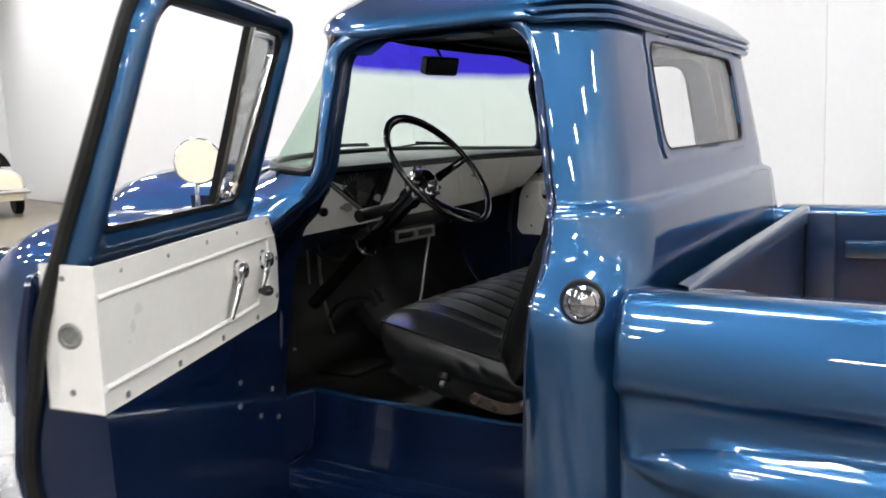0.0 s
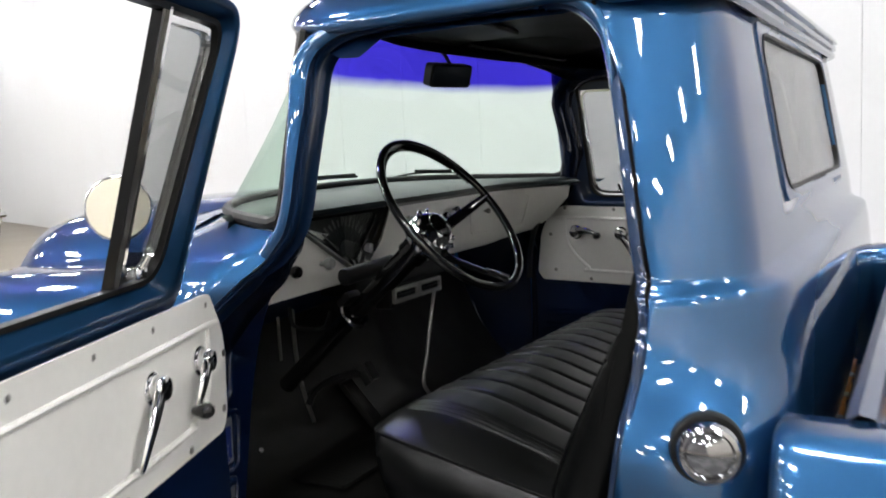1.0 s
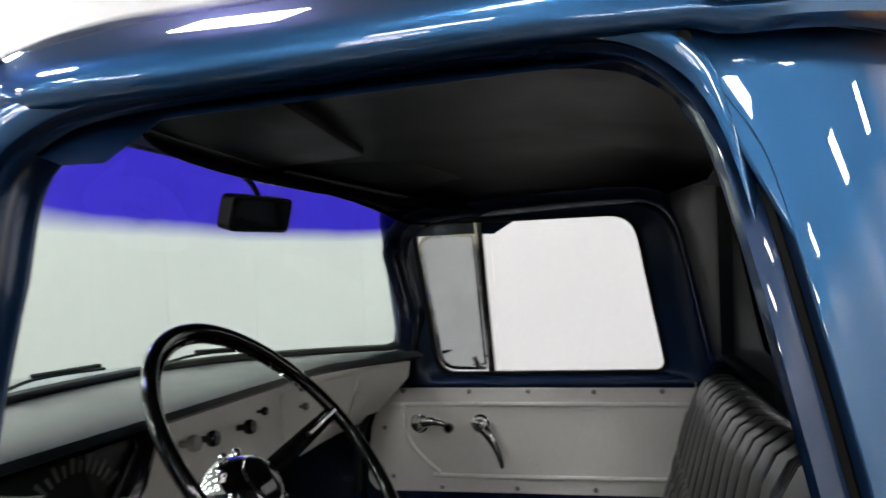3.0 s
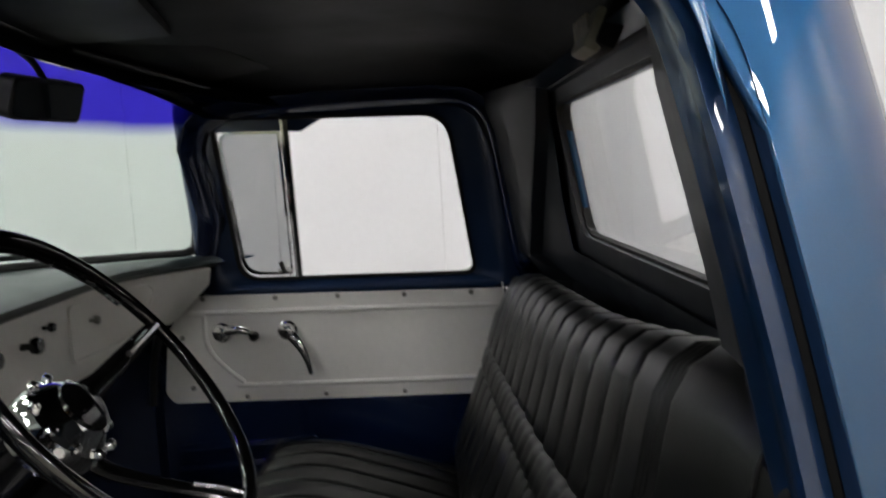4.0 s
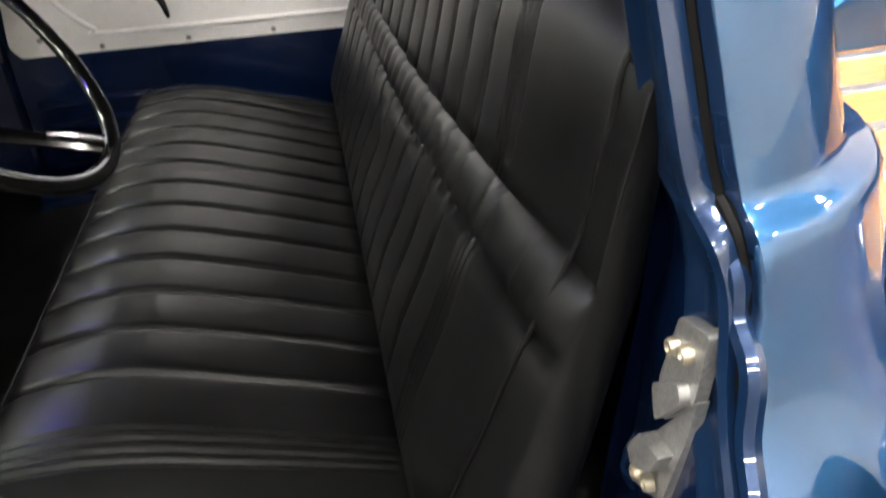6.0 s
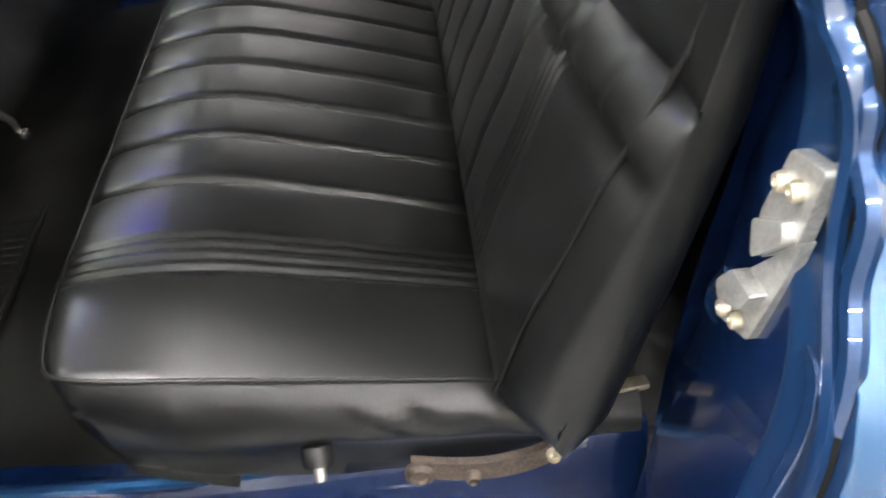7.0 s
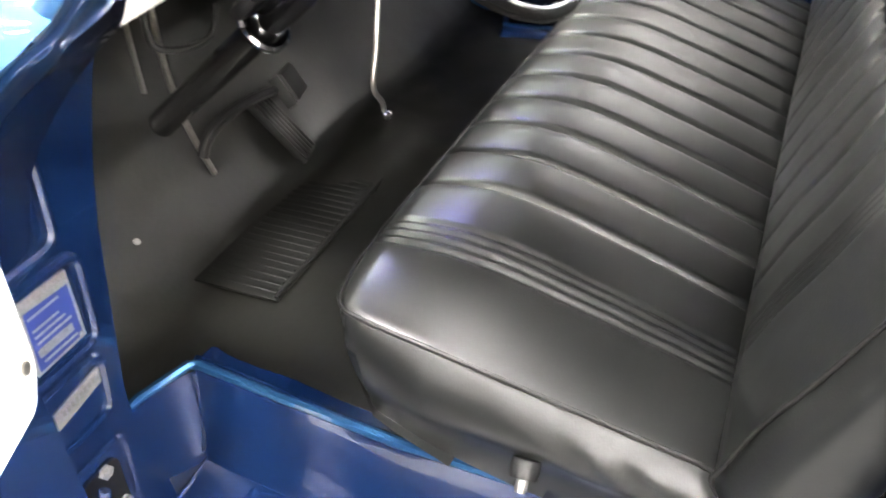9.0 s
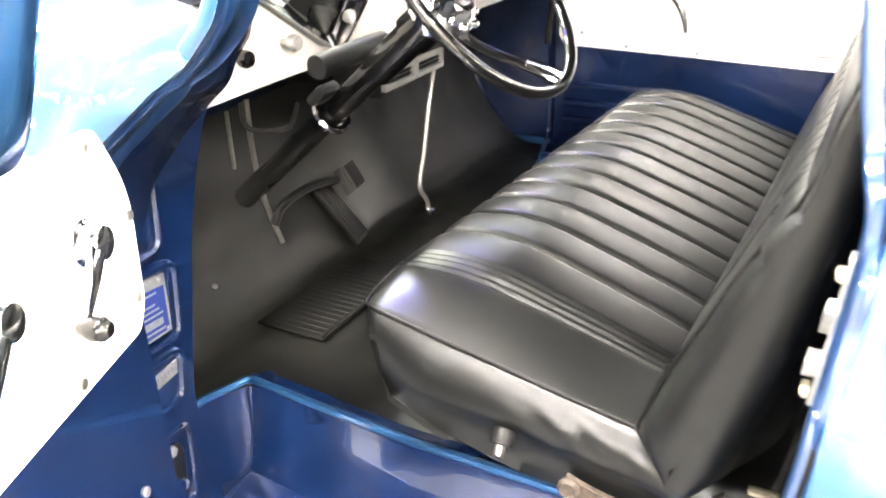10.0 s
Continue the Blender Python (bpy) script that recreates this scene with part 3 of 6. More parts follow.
def side_front():
    """Cowl sides, hinge pillars and windscreen pillars ahead of the openings."""
    for s in (-1, 1):
        # outer skin from the glass foot and the lip forward to the fender
        ends = [(0.70, 1.0, 1.300), (0.81, 0.96, 1.262), (0.885, 0.92, 1.20), (0.905, 0.92, 1.16), (0.92, 0.92, 1.10), (0.93, 0.92, 1.0), (0.93, 0.92, 0.85), (0.92, 0.92, 0.50)]
        foot = []
        for k in range(13):
            p = screen_point(-1 + 0.30 * (k / 12) ** 1.4, 0.0)
            foot.append((s * (abs(p.x) + 0.014), p.y - (0.03 * (1 - k / 3) if k < 3 else 0.0), p.z - 0.012))
        rows = [foot]
        for (y, z, a, b), (ex, ey, ez) in zip(LIP[22:], ends):
            hx = half(z)
            y0 = ahead(s, y, z)
            row = []
            for k in range(13):
                t = k / 12
                x = hx + (ex - hx) * t * t
                row.append((s * (x + 0.012 * math.sin(math.pi * min(1.0, t * 3)) * (t < 0.334)), y0 + (ey - y0) * t, z + (ez - z) * t))
            rows.append(row)
        bm = bmesh.new()
        dense = []
        for a, b in zip(rows, rows[1:]):
            for k in range(4):
                w = k / 4
                dense.append([tuple(u + (v - u) * w for u, v in zip(p, q)) for p, q in zip(a, b)])
        dense.append(rows[-1])
        loft(bm, dense)
        part("cowl_side", bm, "paint", truck, "blue cowl side panel", angle=70)
        # pillar and header outside, following the opening
        bm = bmesh.new()
        rows = []
        path = lip_dense(LIP[9 if s < 0 else 11:23])
        for i, (y, z, a, b) in enumerate(path):
            t = Vector(path[min(i + 1, len(path) - 1)][:2]) - Vector(path[max(i - 1, 0)][:2])
            out = Vector((-t.y, t.x)).normalized()
            hx = half(z)
            y = ahead(s, y, z)
            o = 0.018 * max(0.0, min(1.0, (z - 1.45) / 0.15)) * max(0.0, out.x)
            row = [(s * hx, y, z)]
            rear = max(0.0, min(1.0, (-0.02 - y) / 0.02))
            grow = min(1.0, (i + 0.05) / 8) ** 1.3 if s < 0 else 1.0
            for d, dx in ((0.006, 0.003), (0.014 + o, 0.003), (0.021 + o, -0.001), (0.026 + o, -0.012), (0.04 + o, -0.03), (0.075 + o, -0.10) if s < 0 else (0.046 + o, -0.06)):
                row.append((s * (hx + min(dx * grow, 0.003 - 0.0018 * rear)), y + out.x * d * grow, z + min(out.y * d * grow, 0.035)))
            rows.append(row)
        loft(bm, rows)
        # the passenger pillar takes the darkened jamb blue as its shade
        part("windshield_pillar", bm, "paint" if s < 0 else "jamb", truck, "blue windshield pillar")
        if s < 0:
            # drilled hole and lumps of filled weld on the rear top corner of the opening
            bm = bmesh.new()
            lathe(bm, [(0.0042, 0), (0.0042, 0.0006), (0, 0.0006)], turn_to((-half(1.676) - 0.0028, -0.036, 1.676), (-1, 0, 0)), 14)
            part("drilled_hole", bm, "seal_rubber", truck, "small dark drilled hole")
            bm = bmesh.new()
            pts = [(-half(z) - 0.0015 + 0.0016 * noise.noise((y * 90, z * 90, 3)), y, z + 0.002 * noise.noise((y * 70, z * 70, 8))) for y, z in [(0.07 - 0.0035 * k, 1.693 - 0.0001 * k) for k in range(30)]]
            tube(bm, pts, [0.0026 + 0.0012 * noise.noise((k * 0.9, 2.0, 1.0)) for k in range(30)], 6)
            part("filled_seam", bm, "paint", truck, "lumpy filled weld seam")


cab_rear()
rear_window()
roof()
door_frames()
side_front()


def windshield():
    us = [math.sin(k / 24 * math.pi / 2) for k in range(-24, 25)]
    bm = bmesh.new()
    loft(bm, [[screen_point(u, v) for u in us] for v in (0, 0.25, 0.5, 0.75, 1.0)])
    ob = part("windshield", bm, "windshield", truck, "green-tinted wraparound windshield with a blue sun band", angle=80)
    ob.visible_shadow = False
    bm = bmesh.new()
    inside = [u for u in us if abs(u) < 0.985]
    loop = [screen_point(u, 0) for u in inside] + [screen_point(0.9975, 0.035), screen_point(1, 0.1)] + [screen_point(1, v) for v in (0.33, 0.66, 0.9)] + [screen_point(u, 1) for u in reversed(inside)] + [screen_point(-1, v) for v in (0.9, 0.66, 0.33, 0.1)] + [screen_point(-0.9975, 0.035)]
    tube(bm, loop, 0.0125, 8, closed=True)
    part("windshield_seal", bm, "rubber", truck, "black rubber windshield seal")


windshield()



def step_and_floor():
    """Step wells, riser, floor and toe board with their rubber mat."""
    for s in (-1, 1):
        bm = bmesh.new()
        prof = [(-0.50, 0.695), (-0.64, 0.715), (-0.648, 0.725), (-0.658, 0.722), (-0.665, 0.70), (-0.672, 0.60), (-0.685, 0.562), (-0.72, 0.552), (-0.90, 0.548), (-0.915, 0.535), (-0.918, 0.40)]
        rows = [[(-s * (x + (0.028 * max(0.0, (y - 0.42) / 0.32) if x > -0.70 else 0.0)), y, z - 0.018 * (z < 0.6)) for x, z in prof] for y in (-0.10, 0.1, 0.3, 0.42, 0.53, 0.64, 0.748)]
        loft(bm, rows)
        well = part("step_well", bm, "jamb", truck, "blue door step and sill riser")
        for x, z, r in ((0.700, 0.538, 0.006), (0.752, 0.533, 0.006), (0.80, 0.532, 0.006), (0.845, 0.531, 0.006)):
            bm = bmesh.new()
            tube(bm, [(s * x, -0.05, z), (s * x, 0.73, z)], r, 8)
            part("step_rib", bm, "jamb", well)
        bm = bmesh.new()
        tube(bm, [(s * 0.657, -0.09, 0.722), (s * 0.657, 0.42, 0.723), (s * 0.645, 0.58, 0.722), (s * 0.632, 0.735, 0.722), (s * 0.638, 0.748, 0.722), (s * 0.714, 0.772, 0.722), (s * 0.745, 0.772, 0.722)], 0.0075, 8)
        part("sill_bead", bm, "paint", well, "rounded blue sill edge")
        bm = bmesh.new()
        tube(bm, [(s * 0.636, 0.744, 0.71), (s * 0.638, 0.744, 0.55), (s * 0.66, 0.75, 0.536), (s * 0.90, 0.756, 0.532)], 0.005, 8)
        part("weld_seam", bm, "jamb", well)
        bm = bmesh.new()
        rows = []
        for x, y, z in ((0.628, 0.742, 0.722), (0.640, 0.752, 0.722), (0.714, 0.774, 0.722), (0.745, 0.774, 0.735), (0.80, 0.77, 0.75), (0.92, 0.77, 0.75)):
            rows.append([(s * x, y, zz) for zz in (0.50, 0.56, 0.65, 0.70, z)])
        loft(bm, rows)
        part("step_front_wall", bm, "jamb", truck)
    bm = bmesh.new()
    prof = smooth_path([(0, 0.10, 0.70), (0, 0.16, 0.712), (0, 0.3, 0.712), (0, 0.60, 0.712), (0, 0.78, 0.712), (0, 0.835, 0.714), (0, 0.865, 0.724), (0, 0.885, 0.737), (0, 0.91, 0.760), (0, 0.945, 0.80), (0, 0.99, 0.86), (0, 1.03, 0.95), (0, 1.05, 1.0), (0, 1.06, 1.05)], 7)
    rows = []
    for k in range(81):
        x = -0.655 + 1.31 * k / 80
        hump = math.exp(-(x / 0.17) ** 2)
        row = []
        for p in prof:
            y, z = p.y, p.z
            wide = 1 - 0.035 * max(0.0, min(1.0, (y - 0.42) / 0.3)) + 0.155 * max(0.0, min(1.0, (y - 0.752) / 0.025))
            wr = 0.005 * noise.noise((x * 5, y * 5, 3)) + (0.0035 * noise.noise((x * 9, y * 9, 7)) + 0.0012 * noise.noise((x * 26, y * 26 + z * 20, 1))) * max(0.0, min(1.0, (y - 0.55) / 0.2))
            row.append((x * wide, y - 0.05 * hump * max(0, (z - 0.72) / 0.3) - wr * max(0.0, min(1.0, (z - 0.74) / 0.08)), z + 0.03 * hump * (1 if y > 0.2 else 0.5) + wr * max(0.0, min(1.0, (0.84 - z) / 0.08))))
        rows.append(row)
    loft(bm, rows)
    tagged(part("floor_mat", bm, "mat"), "worn black rubber mat over the cab floor and toe board", "mat")
    # added black sheet gives the floor below the seat its shade
    bm = bmesh.new()
    rbox(bm, (1.30, 0.46, 0.02), pose(0, -0.06, 0.69), 0.004)
    part("floor_pan", bm, "satin_black", truck, "floor pan under the seat, coloured black for the shade there")
    bm = bmesh.new()
    loft(bm, [[(x, 1.07, z) for z in (0.9, 1.05, 1.15, 1.26)] for x in (-0.72, 0.0, 0.72)])
    part("firewall", bm, "paint_shaded", truck, "blue inner firewall")
    for s in (-1, 1):
        bm = bmesh.new()
        loft(bm, [[(s * (0.735 + 0.01 * (y > 0.9)), y, z) for z in (0.735, 0.9, 1.1, 1.3)] for y in (0.775, 0.9, 1.07)])
        part("kick_panel", bm, "jamb", truck, "blue kick panel, darkened for shade")


step_and_floor()


def sweep(x, z):
    """How far the passenger end of the dash sweeps back towards the door."""
    return max(0.0, min(1.1, (x - 0.45) / 0.25)) ** 1.8 * lerp_table([(1.16, 0.02), (1.21, 0.045), (1.285, 0.125), (1.34, 0.14)], z)[0]


def dashboard():
    dash = part("dashboard", loft_dash(), "white", truck, "white painted steel dashboard face")
    bm = bmesh.new()
    rows = []
    for k in range(-16, 17):
        u = k / 16 * 0.94
        p = screen_point(u, 0)
        x = p.x
        yf = 0.755 - sweep(x * 0.98, 1.34)
        rows.append([(x * 0.98, yf + 0.012, 1.338), (x * 0.98, yf - 0.012, 1.348), (x * 0.98, yf - 0.016 + 0.012 * max(0.0, x - 0.5) / 0.25, 1.362 - 0.006 * max(0.0, x - 0.5) / 0.25), (x * 0.98, yf + 0.005 + 0.02 * max(0.0, x - 0.5) / 0.25, 1.376 - 0.008 * max(0.0, x - 0.5) / 0.25), (x * 0.985, (yf + p.y) / 2 + 0.02, p.z - 0.004), (x, max(p.y + 0.01, yf + 0.02), p.z - 0.004)])
    loft(bm, rows)
    part("dash_top", bm, "dash_paint", dash, "dash top coloured in the dark teal of its reflections")
    return dash


def loft_dash():
    bm = bmesh.new()
    prof = [(0.80, 1.345), (0.772, 1.338), (0.768, 1.30), (0.772, 1.22), (0.778, 1.185), (0.785, 1.172), (0.80, 1.168), (0.84, 1.175)]
    rows = []
    for k in range(37):
        x = -0.70 + 1.407 * k / 36
        rows.append([(x, y - 0.02 * abs(x / 0.7) ** 4 - sweep(x, z), z + 0.02 * max(0.0, (x - 0.45) / 0.25) * (z < 1.2)) for y, z in prof])
    loft(bm, rows)
    return bm


dash = dashboard()

# ---- steering ----
WC, WN, WR = Vector((-0.416, 0.417, 1.35)), Vector((0.0, -0.785, 0.62)).normalized(), 0.190


def steering():
    col = bmesh.new()
    hub = WC - 0.085 * WN
    foot = Vector((-0.346, 0.97, 0.905))
    ax = (foot - hub).normalized()
    tube(col, [hub, hub + ax * 0.06, hub + ax * 0.061, hub + ax * 0.16, hub + ax * 0.161, foot], [0.032, 0.033, 0.027, 0.027, 0.022, 0.022], 20)
    part("steering_column", col, "gloss_black", truck, "gloss black steering column")
    m = turn_to(WC, WN)
    bm = bmesh.new()
    n = 96
    tube(bm, [m @ Vector((WR * math.cos(2 * math.pi * k / n), WR * math.sin(2 * math.pi * k / n), 0)) for k in range(n)], 0.0088, 10, closed=True)
    wheel = part("steering_wheel", bm, "gloss_black", truck, "gloss black thin-rimmed steering wheel")
    e1, e2 = Vector((-1, 0, 0)), Vector((0, -0.62, -0.785))
    for a in (8, 98, 188):
        a = radians(a)
        d = math.cos(a) * e1 + math.sin(a) * e2
        bm = bmesh.new()
        pts = smooth_path([WC + d * r + WN * h for r, h in ((0.03, -0.082), (0.07, -0.072), (0.12, -0.042), (0.16, -0.016), (WR, 0))], 4)
        side = d.cross(WN).normalized()
        rows = []
        for k, p in enumerate(pts):
            w = 0.015 - 0.006 * k / 16
            rows.append([p + side * w * c + WN * 0.006 * s for c, s in ((-1, 0), (-0.7, 0.8), (0, 1), (0.7, 0.8), (1, 0), (0.7, -0.8), (0, -1), (-0.7, -0.8))])
        loft(bm, rows, closed=True, cap=True)
        part("spoke", bm, "gloss_black", wheel)
        bm = bmesh.new()
        tube(bm, smooth_path([WC + d * r + WN * h for r, h in ((0.135, -0.024), (0.155, -0.008), (0.178, 0.006))], 4), 0.0045, 8)
        part("spoke_trim", bm, "darkened_chrome", wheel)
    # finger grips under the rim
    for k in range(44):
        a = radians(205 + 3.2 * k)
        d = math.cos(a) * e1 + math.sin(a) * e2
        bm = bmesh.new()
        tube(bm, [WC + d * (WR - 0.0125) - WN * 0.004 - d.cross(WN) * 0.004, WC + d * (WR - 0.0125) - WN * 0.004 + d.cross(WN) * 0.004], 0.0045, 6)
        part("finger_grip", bm, "gloss_black", wheel)
    bm = bmesh.new()
    lathe(bm, [(0.0, -0.035), (0.018, -0.037), (0.036, -0.045), (0.044, -0.056), (0.05, -0.06), (0.052, -0.075), (0.048, -0.10), (0.0, -0.10)], m, 32)
    cap = part("horn_cap", bm, "chrome", wheel, "chrome horn cap")
    bm = bmesh.new()
    lathe(bm, [(0.0, -0.028), (0.02, -0.031), (0.03, -0.038), (0.031, -0.046), (0.0, -0.046)], m, 24)
    part("horn_button", bm, "gloss_black", wheel, "dark horn button")
    for k in range(10):
        a = radians(36 * k)
        bm = bmesh.new()
        rbox(bm, (0.011, 0.010, 0.016), m @ Matrix.Rotation(a, 4, "Z") @ pose(0.047, 0, -0.058, 0, 35), 0.003, 1)
        part("horn_cap_flute", bm, "chrome", wheel)


steering()

# ---- doors ----


def door(name, label, m, slope, crank_turn, handle_turn, mirror_x, lean_by, low, front, spread):
    """u runs back from the hinge, v is height, w towards the cab. m places it."""
    def f(u, v, w):
        lean = 0.0 if v < 1.26 else lean_by * (v - 1.26)
        p = Vector((w + lean, -u, v - slope * (u - 0.2)))
        if mirror_x:
            p.x = -p.x
        return m @ p
    # outer skin and inner shell
    u0 = -0.07 * spread
    wb, top = 1.316 - 0.022 * spread, 1.272 - 0.01 * spread
    vt, ub = 1.672 - 0.02 * spread, 0.028 * spread
    bm = bmesh.new()
    shell = rounded([(0.06 + u0, 0.50), (0.86, 0.50), (0.885, 0.9), (0.895, 1.16), (0.88, 1.262), (0.18 + u0, 1.262), (0.07 + u0, 1.17)], [0.03, 0.05, 0.05, 0.05, 0.02, 0.02, 0.1])
    low_in = rounded([(0.10 + u0, 0.53), (0.83, 0.53), (0.855, 0.9), (0.865, 1.16), (0.86, 1.258), (0.16 + u0, 1.258), (0.10 + u0, 1.17)], [0.03, 0.05, 0.05, 0.05, 0.02, 0.02, 0.1])
    rows = [[f(p.x, p.y, -0.105 - 0.05 * max(0.0, 1 - abs(p.y - 0.95) / 0.3)) for p in shell], [f(p.x, p.y, -0.095 - 0.05 * max(0.0, 1 - abs(p.y - 0.95) / 0.3)) for p in shell], [f(p.x, p.y, -0.085) for p in low_in], [f(p.x, p.y, -0.004) for p in low_in]]
    vs = loft(bm, rows, closed=True)
    bm.faces.new(vs[0])
    bm.faces.new(vs[-1])
    # shell in the darkened jamb blue, for the shade on its inner side
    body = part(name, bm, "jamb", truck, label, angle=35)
    # window frame
    fo = rounded([(0.20 - 0.06 * spread, 1.258), (0.865 + 0.10 * spread, 1.258), (0.80 + 0.12 * spread, 1.716 + 0.04 * spread), (0.165 - 0.05 * spread, 1.716 + 0.04 * spread)], [0.02, 0.02, 0.10, 0.07])
    fi = rounded([(0.262 - ub, wb), (0.81, wb), (0.76, 1.685), (0.20, 1.685)], [0.05, 0.03, 0.065, 0.045])
    bm = bmesh.new()
    rows = []
    for t, w in ((0.0, -0.052), (0.0, -0.034), (0.10, -0.022), (0.28, -0.015), (0.5, -0.014), (0.68, -0.018), (0.82, -0.028), (0.9, -0.030), (1.0, -0.036), (1.0, -0.052)):
        rows.append([f(a.x + (b.x - a.x) * t, a.y + (b.y - a.y) * t, w) for a, b in zip(fo, fi)])
    rows.append(rows[0])
    loft(bm, rows, closed=True)
    bmesh.ops.remove_doubles(bm, verts=bm.verts, dist=1e-6)
    # passenger frame in the darkened blue, as it stands in the cab's shade
    part("window_frame", bm, "paint_shaded" if spread else "paint", body)
    bm = bmesh.new()
    fi2 = rounded([(0.272 - ub, wb + 0.008), (0.802, wb + 0.008), (0.752, 1.677), (0.21, 1.677)], [0.045, 0.027, 0.06, 0.04])
    ring(bm, fi, fi2, f, -0.048, -0.03)
    part("window_channel", bm, "rubber", body, "black rubber window channel")
    bm = bmesh.new()
    slab(bm, [Vector(p) for p in ((0.376, wb + 0.002), (0.385, wb + 0.002), (0.383, 1.681), (0.372, 1.681))], f, -0.050, -0.034)
    part("vent_divider", bm, "gloss_black", body)
    bm = bmesh.new()
    slab(bm, [Vector(p) for p in ((0.369, wb + 0.002), (0.376, wb + 0.002), (0.372, 1.681), (0.365, 1.681))], f, -0.054, -0.03)
    part("divider_strip", bm, "chrome", body)
    vo = rounded([(0.275 - ub, wb + 0.014), (0.366, wb + 0.012), (0.363, vt), (0.214, vt)], [0.04, 0.01, 0.01, 0.035])
    vi = rounded([(0.282 - ub, wb + 0.022), (0.359, wb + 0.020), (0.356, vt - 0.007), (0.221, vt - 0.007)], [0.037, 0.008, 0.008, 0.032])
    bm = bmesh.new()
    ring(bm, vo, vi, f, -0.052, -0.036)
    if spread:
        bar = bmesh.new()
        slab(bar, [Vector(p) for p in ((0.20, vt - 0.001), (0.366, vt - 0.001), (0.364, 1.688), (0.19, 1.688))], f, -0.05, -0.03)
        part("vent_header", bar, "paint_shaded", body)
    vent = part("vent_window", bm, "chrome", body, "chrome framed vent window")
    bm = bmesh.new()
    slab(bm, vi, f, -0.046, -0.042)
    part("pane", bm, "sideglass", vent).visible_shadow = False
    bm = bmesh.new()
    rbox(bm, (0.02, 0.035, 0.014), Matrix.Translation(f(0.348, wb + 0.024, -0.026)), 0.004)
    tube(bm, [f(0.348, wb + 0.02, -0.02), f(0.338, wb + 0.048, -0.014)], 0.006, 8)
    part("vent_latch", bm, "chrome", vent)
    # white inner panel, wrapped round the rear edge
    pan = rounded([(front + 0.01, low + 0.027), (front + 0.03, low), (0.865, low), (0.865, top), (0.128, top + 0.004), (min(0.082, front + 0.03), 1.19)], [0.012, 0.01, 0.004, 0.004, 0.03, 0.04])
    bm = bmesh.new()
    slab(bm, pan, f, -0.004, 0.0)
    panel = part("door_panel", bm, "white", body, "white painted steel door panel", angle=30)
    bm = bmesh.new()
    ed = [Vector(p) for p in ((0.0, low), (-0.09, low + 0.012), (-0.09, 1.28), (0.0, 1.272))]
    slab(bm, ed, lambda a, v, w: f(0.865 + w - 0.05 * a * 6 * 0.13, v, a), 0.0, 0.004)
    part("panel_return", bm, "white", panel)
    bm = bmesh.new()
    bead = [(0.865, 1.222), (0.165, 1.224), (0.15, 1.218), (0.148, 1.205), (0.15, 1.15), (0.175, 1.105), (0.23, low + 0.05), (0.27, low + 0.04), (0.865, low + 0.04)]
    bp = [f(p.x, p.y, 0.0) for p in smooth_path([Vector((a, b)).to_3d() for a, b in bead], 5)]
    tube(bm, bp, 0.006, 8)
    part("pressed_bead", bm, "white", panel)
    for u, v in ((0.148, 1.258), (0.321, 1.256), (0.47, 1.256), (0.63, 1.254), (0.79, 1.254), (0.092, 1.165), (0.108, low + 0.037), (0.236, low + 0.012), (0.426, low + 0.012), (0.617, low + 0.012), (0.80, low + 0.012)):
        bm = bmesh.new()
        ax = f(u, v, 1.0) - f(u, v, 0.0)
        lathe(bm, [(0.0065, -0.001), (0.006, 0.002), (0.003, 0.0032), (0.0, 0.0032)], turn_to(f(u, v, 0.0), ax), 10)
        part("screw", bm, "steel", panel)
    # window crank
    def arm(u0, v0, ang, length, kind):
        ax = (f(u0, v0, 1.0) - f(u0, v0, 0.0)).normalized()
        bm = bmesh.new()
        lathe(bm, [(0.024, -0.001), (0.024, 0.003), (0.020, 0.006), (0.0, 0.006)], turn_to(f(u0, v0, 0.0), ax), 20)
        ob = part(kind, bm, "chrome", panel, "chrome window crank" if kind == "window_crank" else "chrome inner door handle")
        bm = bmesh.new()
        lathe(bm, [(0.019, 0.0), (0.019, 0.014), (0.0165, 0.019), (0.007, 0.021), (0.0, 0.021)], turn_to(f(u0, v0, 0.004), ax), 14)
        part("boss", bm, "chrome", ob)
        c, s = math.cos(ang), math.sin(ang)
        bm = bmesh.new()
        cv = 0.012
        pts = [f(u0 + length * t * c - cv * math.sin(math.pi * t) * s, v0 + length * t * s + cv * math.sin(math.pi * t) * c, 0.014 + 0.008 * math.sin(math.pi * t)) for t in (0, 0.25, 0.5, 0.75, 1.0)]
        line = smooth_path(pts, 4)
        blade = []
        for k, p in enumerate(line):
            t = k / (len(line) - 1)
            wide, thick = (0.0165 - 0.0105 * t ** 0.8) * (1.0 if t < 0.96 else 0.7), 0.0075 - 0.0035 * t
            side = (line[min(k + 1, len(line) - 1)] - line[max(k - 1, 0)]).normalized().cross(ax)
            blade.append([p + side * wide * math.cos(2 * math.pi * j / 12) + ax * thick * math.sin(2 * math.pi * j / 12) for j in range(12)])
        loft(bm, blade, closed=True, cap=True)
        part("lever", bm, "chrome", ob)
        if kind == "window_crank":
            bm = bmesh.new()
            lathe(bm, [(0.006, 0.0), (0.009, 0.006), (0.0125, 0.014), (0.012, 0.026), (0.007, 0.032), (0.0, 0.032)], turn_to(f(u0 + length * c, v0 + length * s, 0.008), ax), 16)
            part("knob", bm, "gloss_black", ob, "black crank knob")
    arm(0.187 if mirror_x else 0.184, 1.176, crank_turn, 0.082, "window_crank")
    arm(0.345 if mirror_x else 0.335, 1.176, handle_turn, 0.118, "inner_handle")
    return body, f


